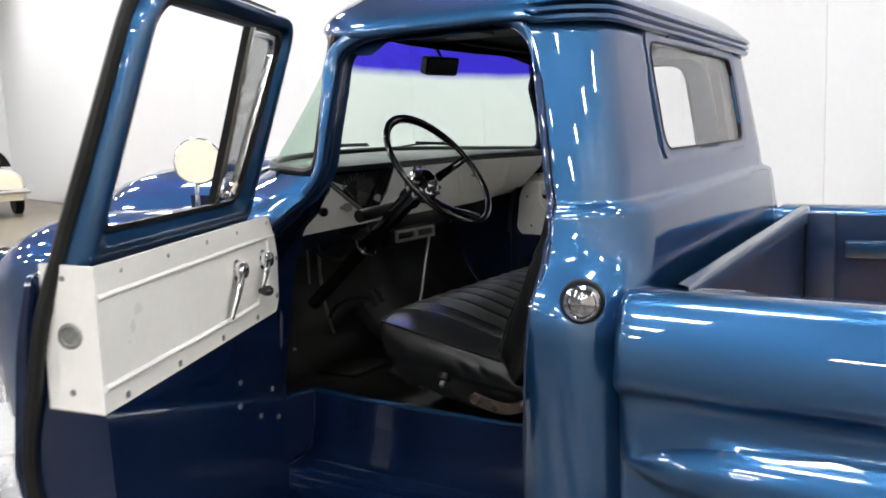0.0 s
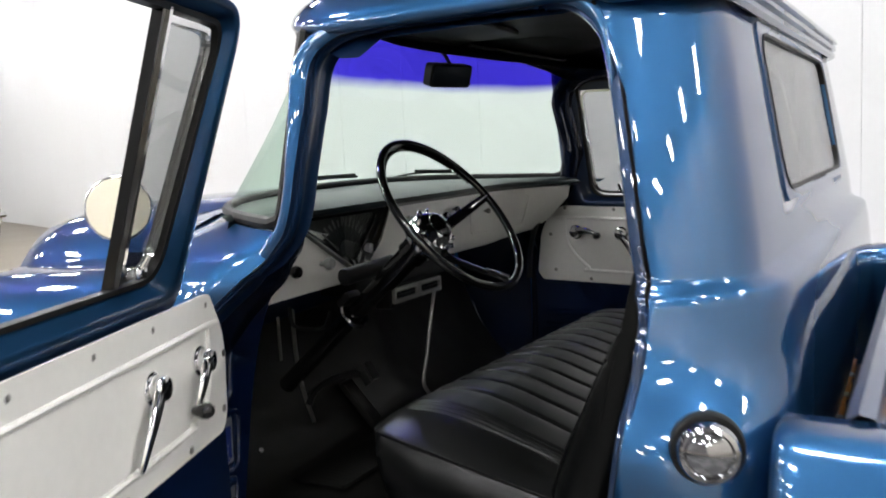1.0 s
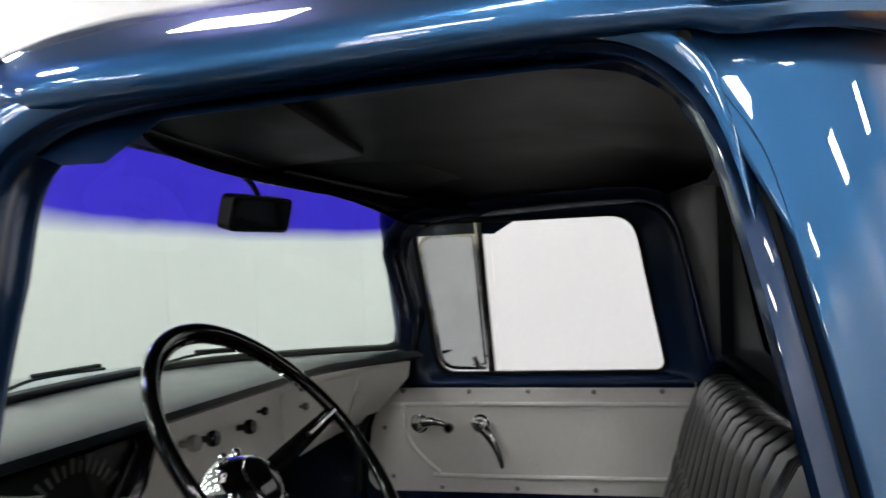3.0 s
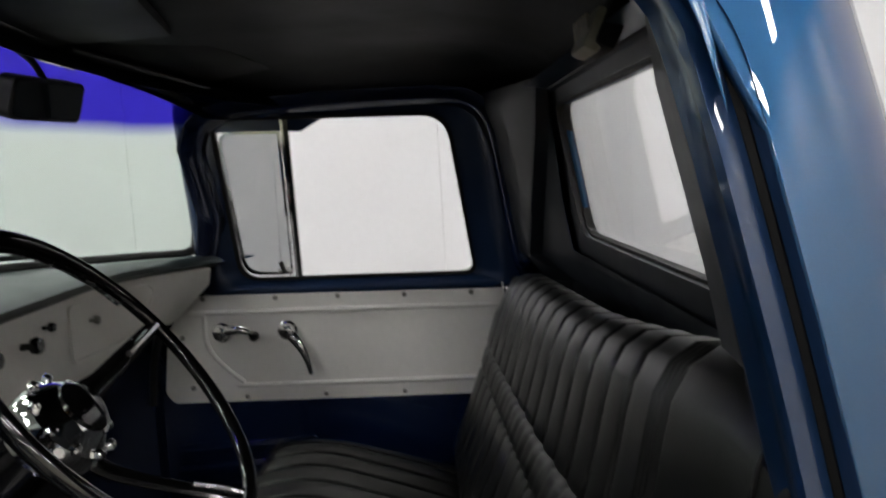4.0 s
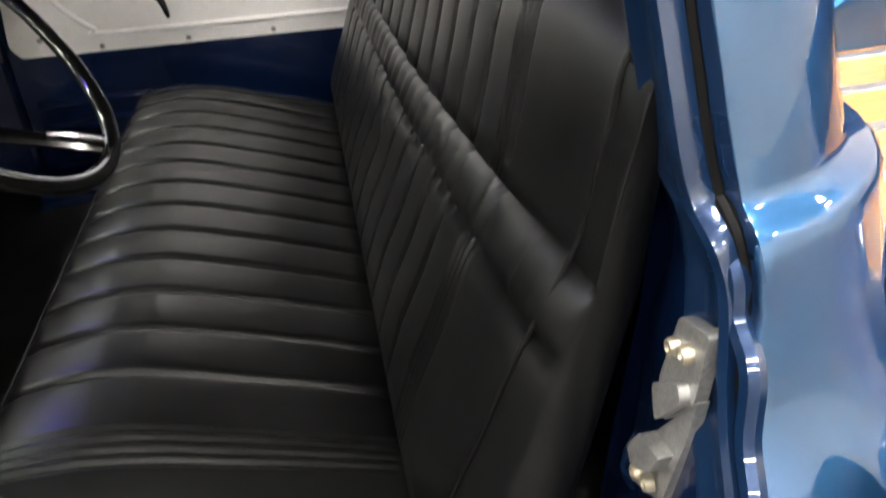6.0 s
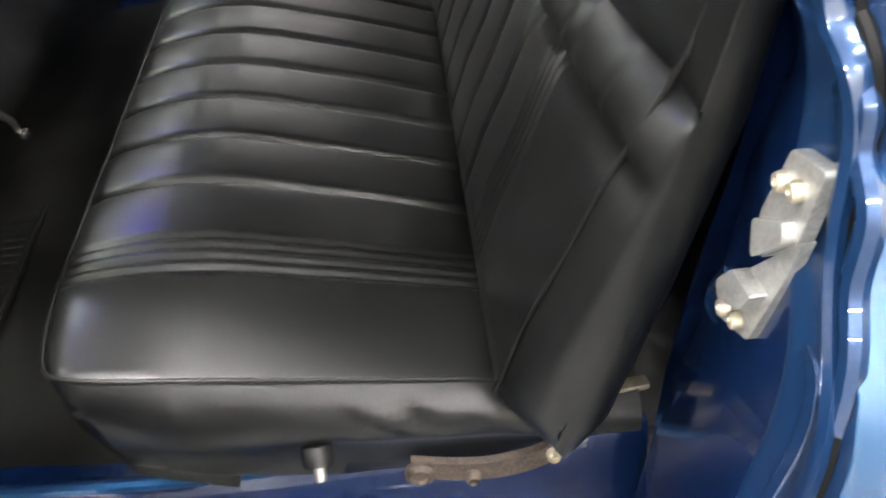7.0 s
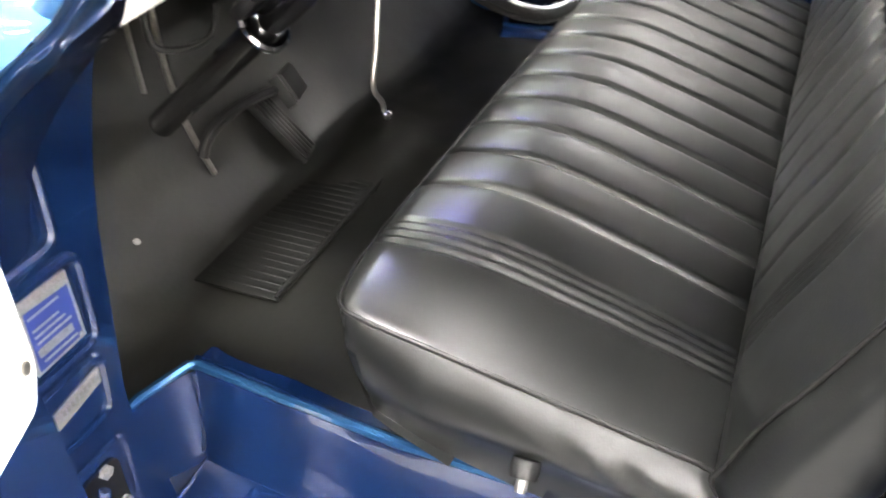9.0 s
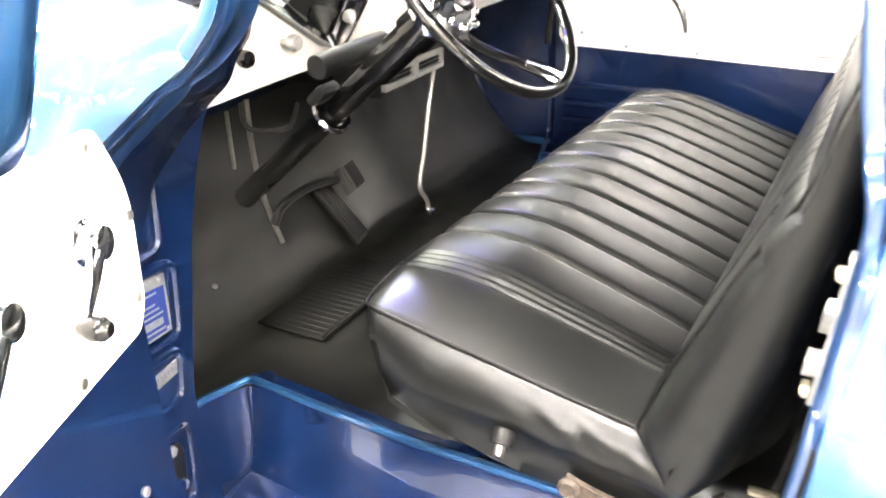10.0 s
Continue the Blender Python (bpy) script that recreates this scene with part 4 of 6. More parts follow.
door_m = Matrix(((0.373, 0.928, 0, -0.856), (-0.928, 0.373, 0, 0.606), (0, 0, 1, 0), (0, 0, 0, 1)))
driver_door, fd = door("driver_door", "open blue driver door with a white inner panel", door_m, 0.0, radians(-52), radians(-52), False, 0.30, 1.038, 0.085, 0.0)
passenger_door, fp = door("passenger_door", "closed blue passenger door with a white inner panel", pose(0.75, 0.79, 0), 0.03, radians(-5), radians(-65), True, 0.10, 1.005, 0.03, 1.0)


# ---- bench seat ----
# horizontal pressings low on the passenger door
for z in (0.893, 0.843, 0.793, 0.743):
    bm = bmesh.new()
    rbox(bm, (0.022, 0.34, 0.026), pose(0.754, 0.563, z), 0.010, 2)
    part("pressed_rib", bm, "jamb", passenger_door)

seat = thing("bench_seat", "black vinyl bench seat with stitched pleats", "seat", (0, 0.2, 0.72))
PLEATS = [-0.468 + 0.0835 * k for k in range(13)]


def pleat(x):
    """Depth of the stitched grooves at x: puffed rolls that meet in a crease."""
    if x < -0.62 or x > 0.57:
        return 0.0
    d = min(abs(x - p) for p in PLEATS)
    if x < -0.51:
        d = abs(x + 0.468)
    roll = max(0.0, 1 - d / 0.0415)
    puff = 0.0028 * roll ** 2 + 0.0085 * max(0.0, 1 - d / 0.0085) ** 1.3
    for q in (-0.594, -0.581, -0.567, -0.554):
        puff = max(puff, 0.0045 * (1 - min(1.0, abs(x - q) / 0.0062)))
    return puff


def seat_xs(x0, x1):
    xs = {x0, x1}
    for p in PLEATS:
        for d in (-0.036, -0.024, -0.016, -0.012, -0.008, -0.005, -0.002, 0, 0.002, 0.005, 0.008, 0.012, 0.016, 0.024, 0.036):
            xs.add(round(p + d, 4))
    for x in [-0.692, -0.685, -0.675, -0.66, -0.64, -0.625, -0.53, 0.59, 0.61] + [round(-0.603 + 0.0022 * k, 4) for k in range(28)]:
        xs.add(x)
    return sorted(x for x in xs if x0 <= x <= x1)


XL, XR = -0.70, 0.63


def sag(x):
    """The bench sits a little lower towards the passenger side."""
    return -0.03 * (x - XL) / (XR - XL)


def local(rows):
    return [[(x, y - 0.2, z - 0.72) for x, y, z in r] for r in rows]


def shoulder(x):
    return 0.010 * max(0.0, (-0.56 - x) / 0.14) ** 2


def hem(y):
    """Height of the cushion's lower edge on the driver's side."""
    return lerp_table([(-0.08, 0.80), (0.0, 0.797), (0.15, 0.778), (0.204, 0.781), (0.25, 0.791), (0.319, 0.810), (0.366, 0.824), (0.40, 0.836), (0.47, 0.85)], y)[0]


# soft folds under the piping: middle (y, z) and size of each
FOLDS = ((0.165, 0.883, 1.0), (0.112, 0.878, 1.0), (0.072, 0.868, 0.8), (0.205, 0.872, 0.35))


def folds(y, z):
    total = 0.0
    for fy, fz, size in FOLDS:
        along = -0.86 * (y - fy) - 0.51 * (z - fz)
        across = -0.51 * (y - fy) + 0.86 * (z - fz)
        total += size * math.exp(-(along / 0.026) ** 2) * (0.0055 * math.exp(-(across / 0.0085) ** 2) - 0.0035 * math.exp(-((across + 0.016) / 0.008) ** 2))
    return total


def cushion():
    xs = seat_xs(XL, XR)
    prof = [(0.33, 0.762, 0), (0.398, 0.764, 0), (0.430, 0.83, 0), (0.448, 0.88, 0), (0.462, 0.925, 0), (0.467, 0.95, 0.15), (0.466, 0.968, 0.5), (0.458, 0.982, 0.9), (0.438, 0.991, 1), (0.40, 0.997, 1), (0.365, 0.9985, 1), (0.32, 0.993, 1), (0.28, 0.982, 1), (0.24, 0.968, 1), (0.19, 0.951, 1), (0.13, 0.929, 1), (0.08, 0.909, 0.9), (0.03, 0.888, 0.7), (-0.03, 0.866, 0.3), (-0.08, 0.85, 0)]
    dense = prof[:11]
    for a, b in zip(prof[10:-2], prof[11:-1]):
        dense += [tuple(u + (v - u) * k / 7 for u, v in zip(a, b)) for k in range(1, 8)]
    prof = dense + prof[-1:]
    rows = []
    for x in xs:
        e = max(0.0, (abs(x - (XL + XR) / 2) - 0.53) / 0.135)
        fall = max(0.0, (abs(x - (XL + XR) / 2) - 0.40) / 0.265) ** 2
        rows.append([(x, 0.2 + (y - 0.2) * (1 - 0.03 * e ** 2 - 0.045 * e ** 8 * (y > 0.2)), z + sag(x) - shoulder(x) * (k > 0.2) - pleat(x) * k + min(0.0, 0.975 + (y - 0.445) * 0.19 - z) * fall * (k > 0.2) * (1.0 if x < 0 else 0.35) - 0.02 * e ** 2 * (x > 0) * (k > 0.2)) for y, z, k in prof])
    for r in rows:
        if r[0][0] < -0.6:
            r[:] = [(x, y, max(z, 0.762 + (hem(y) - 0.762) * min(1.0, (-0.6 - x) / 0.05))) for x, y, z in r]
    edge = rows[0][8:-1]
    for s in (0, -1):
        base = rows[s]
        sg = -1 if s == 0 else 1
        ends = []
        for dx, sh in ((0.005, 0.012), (0.010, 0.035), (0.0145, 0.065), (0.019, 0.10), (0.023, 0.14), (0.0265, 0.185), (0.029, 0.23), (0.0305, 0.28), (0.031, 0.33), (0.030, 0.38), (0.027, 0.43), (0.023, 0.48), (0.0195, 0.54), (0.0175, 0.62), (0.017, 0.72), (0.016, 0.86), (0.012, 1.0), (-0.045, 1.2)):
            ring_ = []
            for p in base:
                zz = 0.762 + (p[2] - 0.762 - sag(p[0])) * (1 - sh)
                if s == 0:
                    zz = max(zz, hem(p[1])) - (0.03 if sh > 1 else 0.0)
                front = lerp_table([(0.762, 0.39), (0.80, 0.401), (0.85, 0.416), (0.89, 0.428), (0.94, 0.439), (1.0, 0.446)], zz)[0]
                full = 0.45 + 0.55 * max(0.0, min(1.0, (0.45 - p[1]) / 0.10))
                wr = 0.003 * noise.noise((p[1] * 7, sh * 4, 5.0 + s)) + folds(p[1], zz)
                ring_.append((p[0] + sg * (dx * full + wr * (0.03 < sh < 1)), min(0.2 + (p[1] - 0.2) * (1 - 0.03 * sh), front), zz + sag(p[0])))
            ends.append(ring_)
        rows = (list(reversed(ends)) + rows) if s == 0 else rows + ends
    bm = bmesh.new()
    loft(bm, local(rows))
    part("cushion", bm, "vinyl", seat, "black pleated seat cushion", angle=80)
    bm = bmesh.new()
    pts = [(x - 0.006, y + 0.001, z + 0.001) for x, y, z in edge[::5]]
    front = [(x, 0.2 + 0.2645 * (1 - 0.03 * max(0.0, (abs(x + 0.035) - 0.53) / 0.135) ** 2 - 0.045 * max(0.0, (abs(x + 0.035) - 0.53) / 0.135) ** 8) + 0.001, 0.972 + sag(x) - shoulder(x)) for x in (-0.69, -0.66, -0.6, -0.5, -0.4, -0.2, 0, 0.2, 0.4, 0.55, 0.62)]
    tube(bm, [(x, y - 0.2, z - 0.72) for x, y, z in smooth_path(list(reversed(pts)) + front, 4)], 0.0026, 8)
    part("piping", bm, "piping", seat, "black cushion piping")


def backrest():
    xs = [-0.745, -0.735, -0.72] + seat_xs(XL, XR)
    pull = [(0.90, 0.0), (0.99, 0.007), (1.04, 0.015), (1.08, 0.022), (1.117, 0.03), (1.162, 0.045), (1.185, 0.048), (1.24, 0.042), (1.315, 0.03), (1.36, 0.025)]
    line = [(0.066, 0.920, 0), (0.062, 0.94, 0.3), (0.045, 0.99, 0.6), (0.024, 1.04, 0.8), (0.010, 1.08, 0.8), (0.001, 1.104, 0.7), (-0.008, 1.113, 0.3), (-0.005, 1.117, 0), (-0.005, 1.126, 0), (-0.009, 1.139, 0), (-0.013, 1.151, 0), (-0.017, 1.157, 0),
            (-0.025, 1.162, 0.3), (-0.018, 1.169, 0.8), (-0.022, 1.185, 1), (-0.040, 1.24, 1), (-0.053, 1.28, 1), (-0.066, 1.315, 1), (-0.084, 1.342, 1), (-0.108, 1.357, 1), (-0.134, 1.356, 1), (-0.158, 1.338, 0.9), (-0.170, 1.30, 0.5),
            (-0.168, 1.24, 0), (-0.155, 1.15, 0), (-0.125, 1.03, 0), (-0.08, 0.90, 0), (-0.04, 0.856, 0), (0.038, 0.886, 0)]
    rows = []
    for x in xs:
        e = max(0.0, (abs(x - (-0.745 + XR) / 2) - 0.54) / 0.147)
        rise = 0.05 * max(0.0, (-0.1 - x) / 0.65) ** 1.3
        r = []
        for i, (y, z, k) in enumerate(line):
            pk = 0.0025 * math.sin(x * 150) * math.sin(math.pi * (i - 6) / 6) if 6 < i < 12 else 0.0
            lin = 0.85 * (XR - x) / (XR + 0.745) + 0.15 * e ** 2
            back = lerp_table(pull, z)[0] * lin
            if 22 <= i < 28:
                back = -0.045 * e ** 2 * (x < 0)
            r.append((x, y - pleat(x) * k * (1.5 if i < 18 else 0.8) - back + pk, z + rise * max(0.0, min(1.0, (z - 0.88) / 0.24)) + sag(x) * (1.0 + 0.9 * max(0.0, min(1.0, (z - 1.2) / 0.15))) - pleat(x) * k * (0.25 if i < 17 else 1.0) - 0.02 * e ** 2 * (16 <= i <= 22)))
        rows.append(r)
    edge = [rows[0][i] for i in (28, 0, 1, 2, 3, 4, 5, 14, 15, 16, 17, 18, 19)]
    for s in (0, -1):
        base = rows[s]
        sg = -1 if s == 0 else 1
        mid = [sum(p[j] for p in base) / len(base) for j in (1, 2)]
        ends = []
        for k, (dx, sh) in enumerate(((0.005, 0.015), (0.011, 0.045), (0.018, 0.09), (0.025, 0.15), (0.032, 0.23), (0.038, 0.33), (0.042, 0.45), (0.0445, 0.6), (0.0455, 0.8), (0.0455, 1.0))):
            ring_ = []
            for i, p in enumerate(base):
                wr = 0.003 * noise.noise((p[2] * 12, p[1] * 14, 9.0)) + 0.0050 * math.sin((p[2] + 0.5 * p[1]) * 105 + k * 0.35) * max(0.0, 1 - abs(p[2] - 1.21) / 0.10) * math.sin(math.pi * min(1.0, (k + 1) / 9))
                ring_.append((p[0] + sg * (dx + wr), p[1] + (mid[0] - 0.25 * (p[2] - mid[1]) - p[1]) * sh, p[2] + (mid[1] - p[2]) * (0.02 + 0.10 * max(0.0, min(1.0, (0.97 - p[2]) / 0.08))) * sh))
            ends.append(ring_)
        rows = (list(reversed(ends)) + rows) if s == 0 else rows + ends
    bm = bmesh.new()
    loft(bm, local(rows), closed=True)
    part("backrest", bm, "vinyl", seat, "black pleated seat backrest", angle=80)
    bm = bmesh.new()
    tube(bm, [(x - 0.008, y - 0.2, z - 0.72) for x, y, z in smooth_path(edge, 3)], 0.0026, 8)
    part("piping", bm, "piping", seat, "black backrest piping")


cushion()
backrest()


# ---- bed ----
def bed():
    BY0, BY1 = -2.35, -0.29
    for s in (-1, 1):
        prof = [(-0.80, 0.80), (-0.80, 0.95), (-0.795, 1.08), (-0.80, 1.115), (-0.82, 1.128), (-0.895, 1.133), (-0.918, 1.128), (-0.938, 1.108), (-0.955, 1.075), (-0.967, 1.04), (-0.975, 1.00), (-0.9775, 0.975), (-0.9745, 0.957), (-0.962, 0.947),
                (-0.947, 0.935), (-0.942, 0.91), (-0.943, 0.88), (-0.950, 0.868), (-0.975, 0.858), (-0.995, 0.838), (-1.004, 0.80), (-0.995, 0.765), (-0.97, 0.74), (-0.955, 0.71), (-0.945, 0.6), (-0.93, 0.45)]
        rows = []
        for y, k, pull in ((BY1, 0.0, 0.012), (BY1 - 0.006, 0.0, 0.004), (BY1 - 0.02, 0.0, 0.0), (BY1 - 0.035, 0.12, 0), (BY1 - 0.06, 0.32, 0), (BY1 - 0.10, 0.54, 0), (BY1 - 0.16, 0.74, 0), (BY1 - 0.25, 0.9, 0), (BY1 - 0.38, 1, 0), (-1.2, 1, 0), (-1.8, 1, 0), (BY0, 1, 0)):
            r = []
            for i, (x, z) in enumerate(prof):
                if 17 <= i <= 23:
                    x = -0.944 + (x + 0.944) * k
                    z = 0.80 + (z - 0.80) * (0.12 + 0.88 * k)
                r.append((-s * (x + pull), y, z - pull * 0.4 - 0.01 * max(0, (BY1 - y))))
            rows.append(r)
        bm = bmesh.new()
        loft(bm, rows, cap=True)
        part("bed_side", bm, "paint", truck, "blue bed side with a long missile-shaped bulge", angle=50)
        # this panel puts the bed's inner shade into a darker blue
        bm = bmesh.new()
        rbox(bm, (0.012, BY1 - BY0 - 0.1, 0.33), pose(s * 0.789, (BY0 + BY1) / 2 - 0.04, 0.94), 0.003)
        part("bed_inner_panel", bm, "paint_shaded", truck, "blue inner wall of the cargo bed, darkened for shade")
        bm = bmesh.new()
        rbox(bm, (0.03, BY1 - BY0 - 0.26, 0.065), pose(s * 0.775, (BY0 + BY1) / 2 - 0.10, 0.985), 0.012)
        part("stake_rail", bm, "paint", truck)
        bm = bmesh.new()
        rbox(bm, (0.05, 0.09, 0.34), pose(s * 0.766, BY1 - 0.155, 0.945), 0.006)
        part("stake_pocket", bm, "paint_shaded", truck)
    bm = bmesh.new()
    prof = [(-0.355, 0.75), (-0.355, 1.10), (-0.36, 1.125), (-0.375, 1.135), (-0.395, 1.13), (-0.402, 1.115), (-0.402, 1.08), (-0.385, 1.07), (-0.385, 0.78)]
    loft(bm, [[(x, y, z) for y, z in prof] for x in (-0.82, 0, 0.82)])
    part("bed_front_wall", bm, "paint_shaded", truck, "blue front wall of the cargo bed")
    bm = bmesh.new()
    rbox(bm, (1.6, BY1 - BY0 - 0.06, 0.02), pose(0, (BY0 + BY1) / 2, 0.765), 0)
    floor = part("bed_floor", bm, "satin_black", truck, "orange varnished plank bed floor with steel strips", smooth=False)
    me = me2 = None
    n = 8
    w = 1.58 / n
    for k in range(n):
        x = -0.79 + w * (k + 0.5)
        if me is None:
            bm = bmesh.new()
            rbox(bm, (w - 0.03, BY1 - BY0 - 0.08, 0.02), None, 0.003, 1)
            ob = part("plank", bm, "wood", floor)
            me = ob.data
            bm = bmesh.new()
            rbox(bm, (0.036, BY1 - BY0 - 0.08, 0.008), None, 0.003, 1)
            ob2 = part("steel_strip", bm, "plated", floor)
            me2 = ob2.data
        else:
            ob, ob2 = new("plank", me), new("steel_strip", me2)
            ob.parent = ob2.parent = floor
        ob.location = (x, (BY0 + BY1) / 2 - 0.01, 0.787)
        ob2.location = (x - w / 2, (BY0 + BY1) / 2 - 0.01, 0.796)
    bm = bmesh.new()
    rbox(bm, (1.62, 0.04, 0.40), pose(0, BY0 - 0.01, 0.92), 0.01)
    part("tailgate", bm, "paint", truck)


bed()


def fuel_cap():
    bm = bmesh.new()
    m = turn_to((-0.945, -0.222, 1.113), (-0.93, -0.30, 0.05))
    lathe(bm, [(0.036, -0.01), (0.0375, 0.010), (0.037, 0.022), (0.034, 0.028), (0.029, 0.030), (0.0265, 0.0275), (0.022, 0.030), (0.012, 0.034), (0.0, 0.035)], m, 36)
    cap = part("fuel_cap", bm, "darkened_chrome", truck, "round chrome fuel cap")
    bm = bmesh.new()
    lathe(bm, [(0.034, -0.01), (0.0445, -0.01), (0.0445, 0.003), (0.042, 0.007), (0.034, 0.006)], m, 36)
    part("filler_grommet", bm, "rubber", cap, "black rubber filler grommet")


fuel_cap()


# ---- nose ----
def nose():
    for s in (-1, 1):
        rows = []
        for y, zt, xo, zc in ((0.80, 1.275, 0.90, 1.10), (0.95, 1.27, 0.93, 1.10), (1.15, 1.262, 0.955, 1.08), (1.35, 1.252, 0.965, 1.06), (1.55, 1.238, 0.96, 1.04), (1.70, 1.215, 0.945, 1.02), (1.82, 1.175, 0.925, 1.0), (1.90, 1.12, 0.90, 0.99), (1.95, 1.04, 0.86, 0.98)):
            row = [(s * xo * 0.97, y, 0.55), (s * xo, y, 0.8), (s * xo, y, zc - 0.08)]
            for k in range(11):
                a = math.pi / 2 * k / 10
                row.append((s * (xo - 0.20 + 0.20 * math.cos(a)), y, zc + (zt - zc) * math.sin(a)))
            row += [(s * 0.62, y, zt + 0.004), (s * 0.48, y, zt)]
            rows.append(row)
        bm = bmesh.new()
        vs = loft(bm, rows)
        bm.faces.new(vs[-1])
        fender = part("front_fender", bm, "paint", truck, "rounded blue front fender", angle=70)
        bm = bmesh.new()
        lathe(bm, [(0.12, -0.04), (0.125, 0.01), (0.112, 0.03), (0.10, 0.03), (0.09, 0.05), (0.0, 0.07)], turn_to((s * 0.77, 1.95, 1.0), (0, 1, 0)), 32)
        part("headlight", bm, "chrome", fender, "chrome ringed headlight")
        bm = bmesh.new()
        tube(bm, smooth_path([(s * 0.93, 1.80, 0.96), (s * 0.90, 1.92, 0.985), (s * 0.84, 1.99, 1.0)], 5), 0.018, 8)
        part("headlight_visor", bm, "chrome", fender)
    bm = bmesh.new()
    rows = []
    for y, zc, hx, zs in ((0.99, 1.40, 0.62, 1.25), (1.1, 1.40, 0.60, 1.25), (1.3, 1.392, 0.57, 1.24), (1.5, 1.38, 0.545, 1.23), (1.7, 1.362, 0.52, 1.21), (1.82, 1.34, 0.505, 1.18), (1.90, 1.29, 0.49, 1.12), (1.95, 1.2, 0.47, 1.05), (1.96, 1.0, 0.46, 0.95)):
        rows.append([(hx * t, y, zs + (zc - zs) * (1 - abs(t) ** 6)) for t in (-1, -0.99, -0.97, -0.94, -0.9, -0.84, -0.75, -0.6, -0.4, -0.2, 0, 0.2, 0.4, 0.6, 0.75, 0.84, 0.9, 0.94, 0.97, 0.99, 1)])
    loft(bm, rows)
    part("hood", bm, "paint", truck, "broad blue hood", angle=70)
    # cowl between hood, fenders and glass, flowing out round the glass corners
    bm = bmesh.new()
    rows = []
    for k in range(-40, 41):
        u = 0.74 * math.sin(k / 40 * math.pi / 2)
        w = abs(u)
        p = screen_point(u, 0.0)
        q = screen_point(u + 0.004, 0.0) - screen_point(u - 0.004, 0.0)
        out = Vector((-q.y, q.x, 0)).normalized()
        end = 1.375 - 0.08 * (w / 0.74) ** 4
        reach = 0.20 - 0.10 * w ** 6
        row = []
        for t, d in ((0.0, 0.0), (0.06, 0.02), (0.15, 0.09), (0.3, 0.26), (0.5, 0.55), (0.75, 0.86), (1.0, 1.0)):
            row.append(p + out * (0.004 + reach * t) + Vector((0, 0, -0.008 - (p.z - 0.008 - end) * d)))
        row.append(row[-1] + Vector((0, 0.01, -0.16)))
        rows.append(row)
    loft(bm, rows)
    part("cowl_top", bm, "paint", truck, "blue cowl below the windshield", angle=80)
    bm = bmesh.new()
    rbox(bm, (1.5, 0.06, 0.5), pose(0, 1.9, 0.85), 0.02)
    part("grille", bm, "chrome", truck)


nose()


def wheel_tubs():
    for s in (-1, 1):
        bm = bmesh.new()
        rows = []
        for k in range(15):
            a = math.pi * k / 14
            y, z = -1.45 + 0.40 * math.cos(a), 0.76 + 0.24 * math.sin(a)
            rows.append([(s * 0.80, y, z), (s * 0.66, y, z), (s * 0.635, y, z - 0.02 * math.sin(a)), (s * 0.63, -1.45 + 0.36 * math.cos(a), 0.76 + 0.19 * math.sin(a)), (s * 0.63, -1.45 + 0.2 * math.cos(a), 0.76)])
        loft(bm, rows)
        part("wheel_tub", bm, "paint", truck, "blue wheel housing inside the bed")


wheel_tubs()

# ---- dashboard fittings ----
def turned(name, mat, profile, loc, axis, parent, label="", seg=20):
    bm = bmesh.new()
    lathe(bm, profile, turn_to(loc, axis), seg)
    return part(name, bm, mat, parent, label)


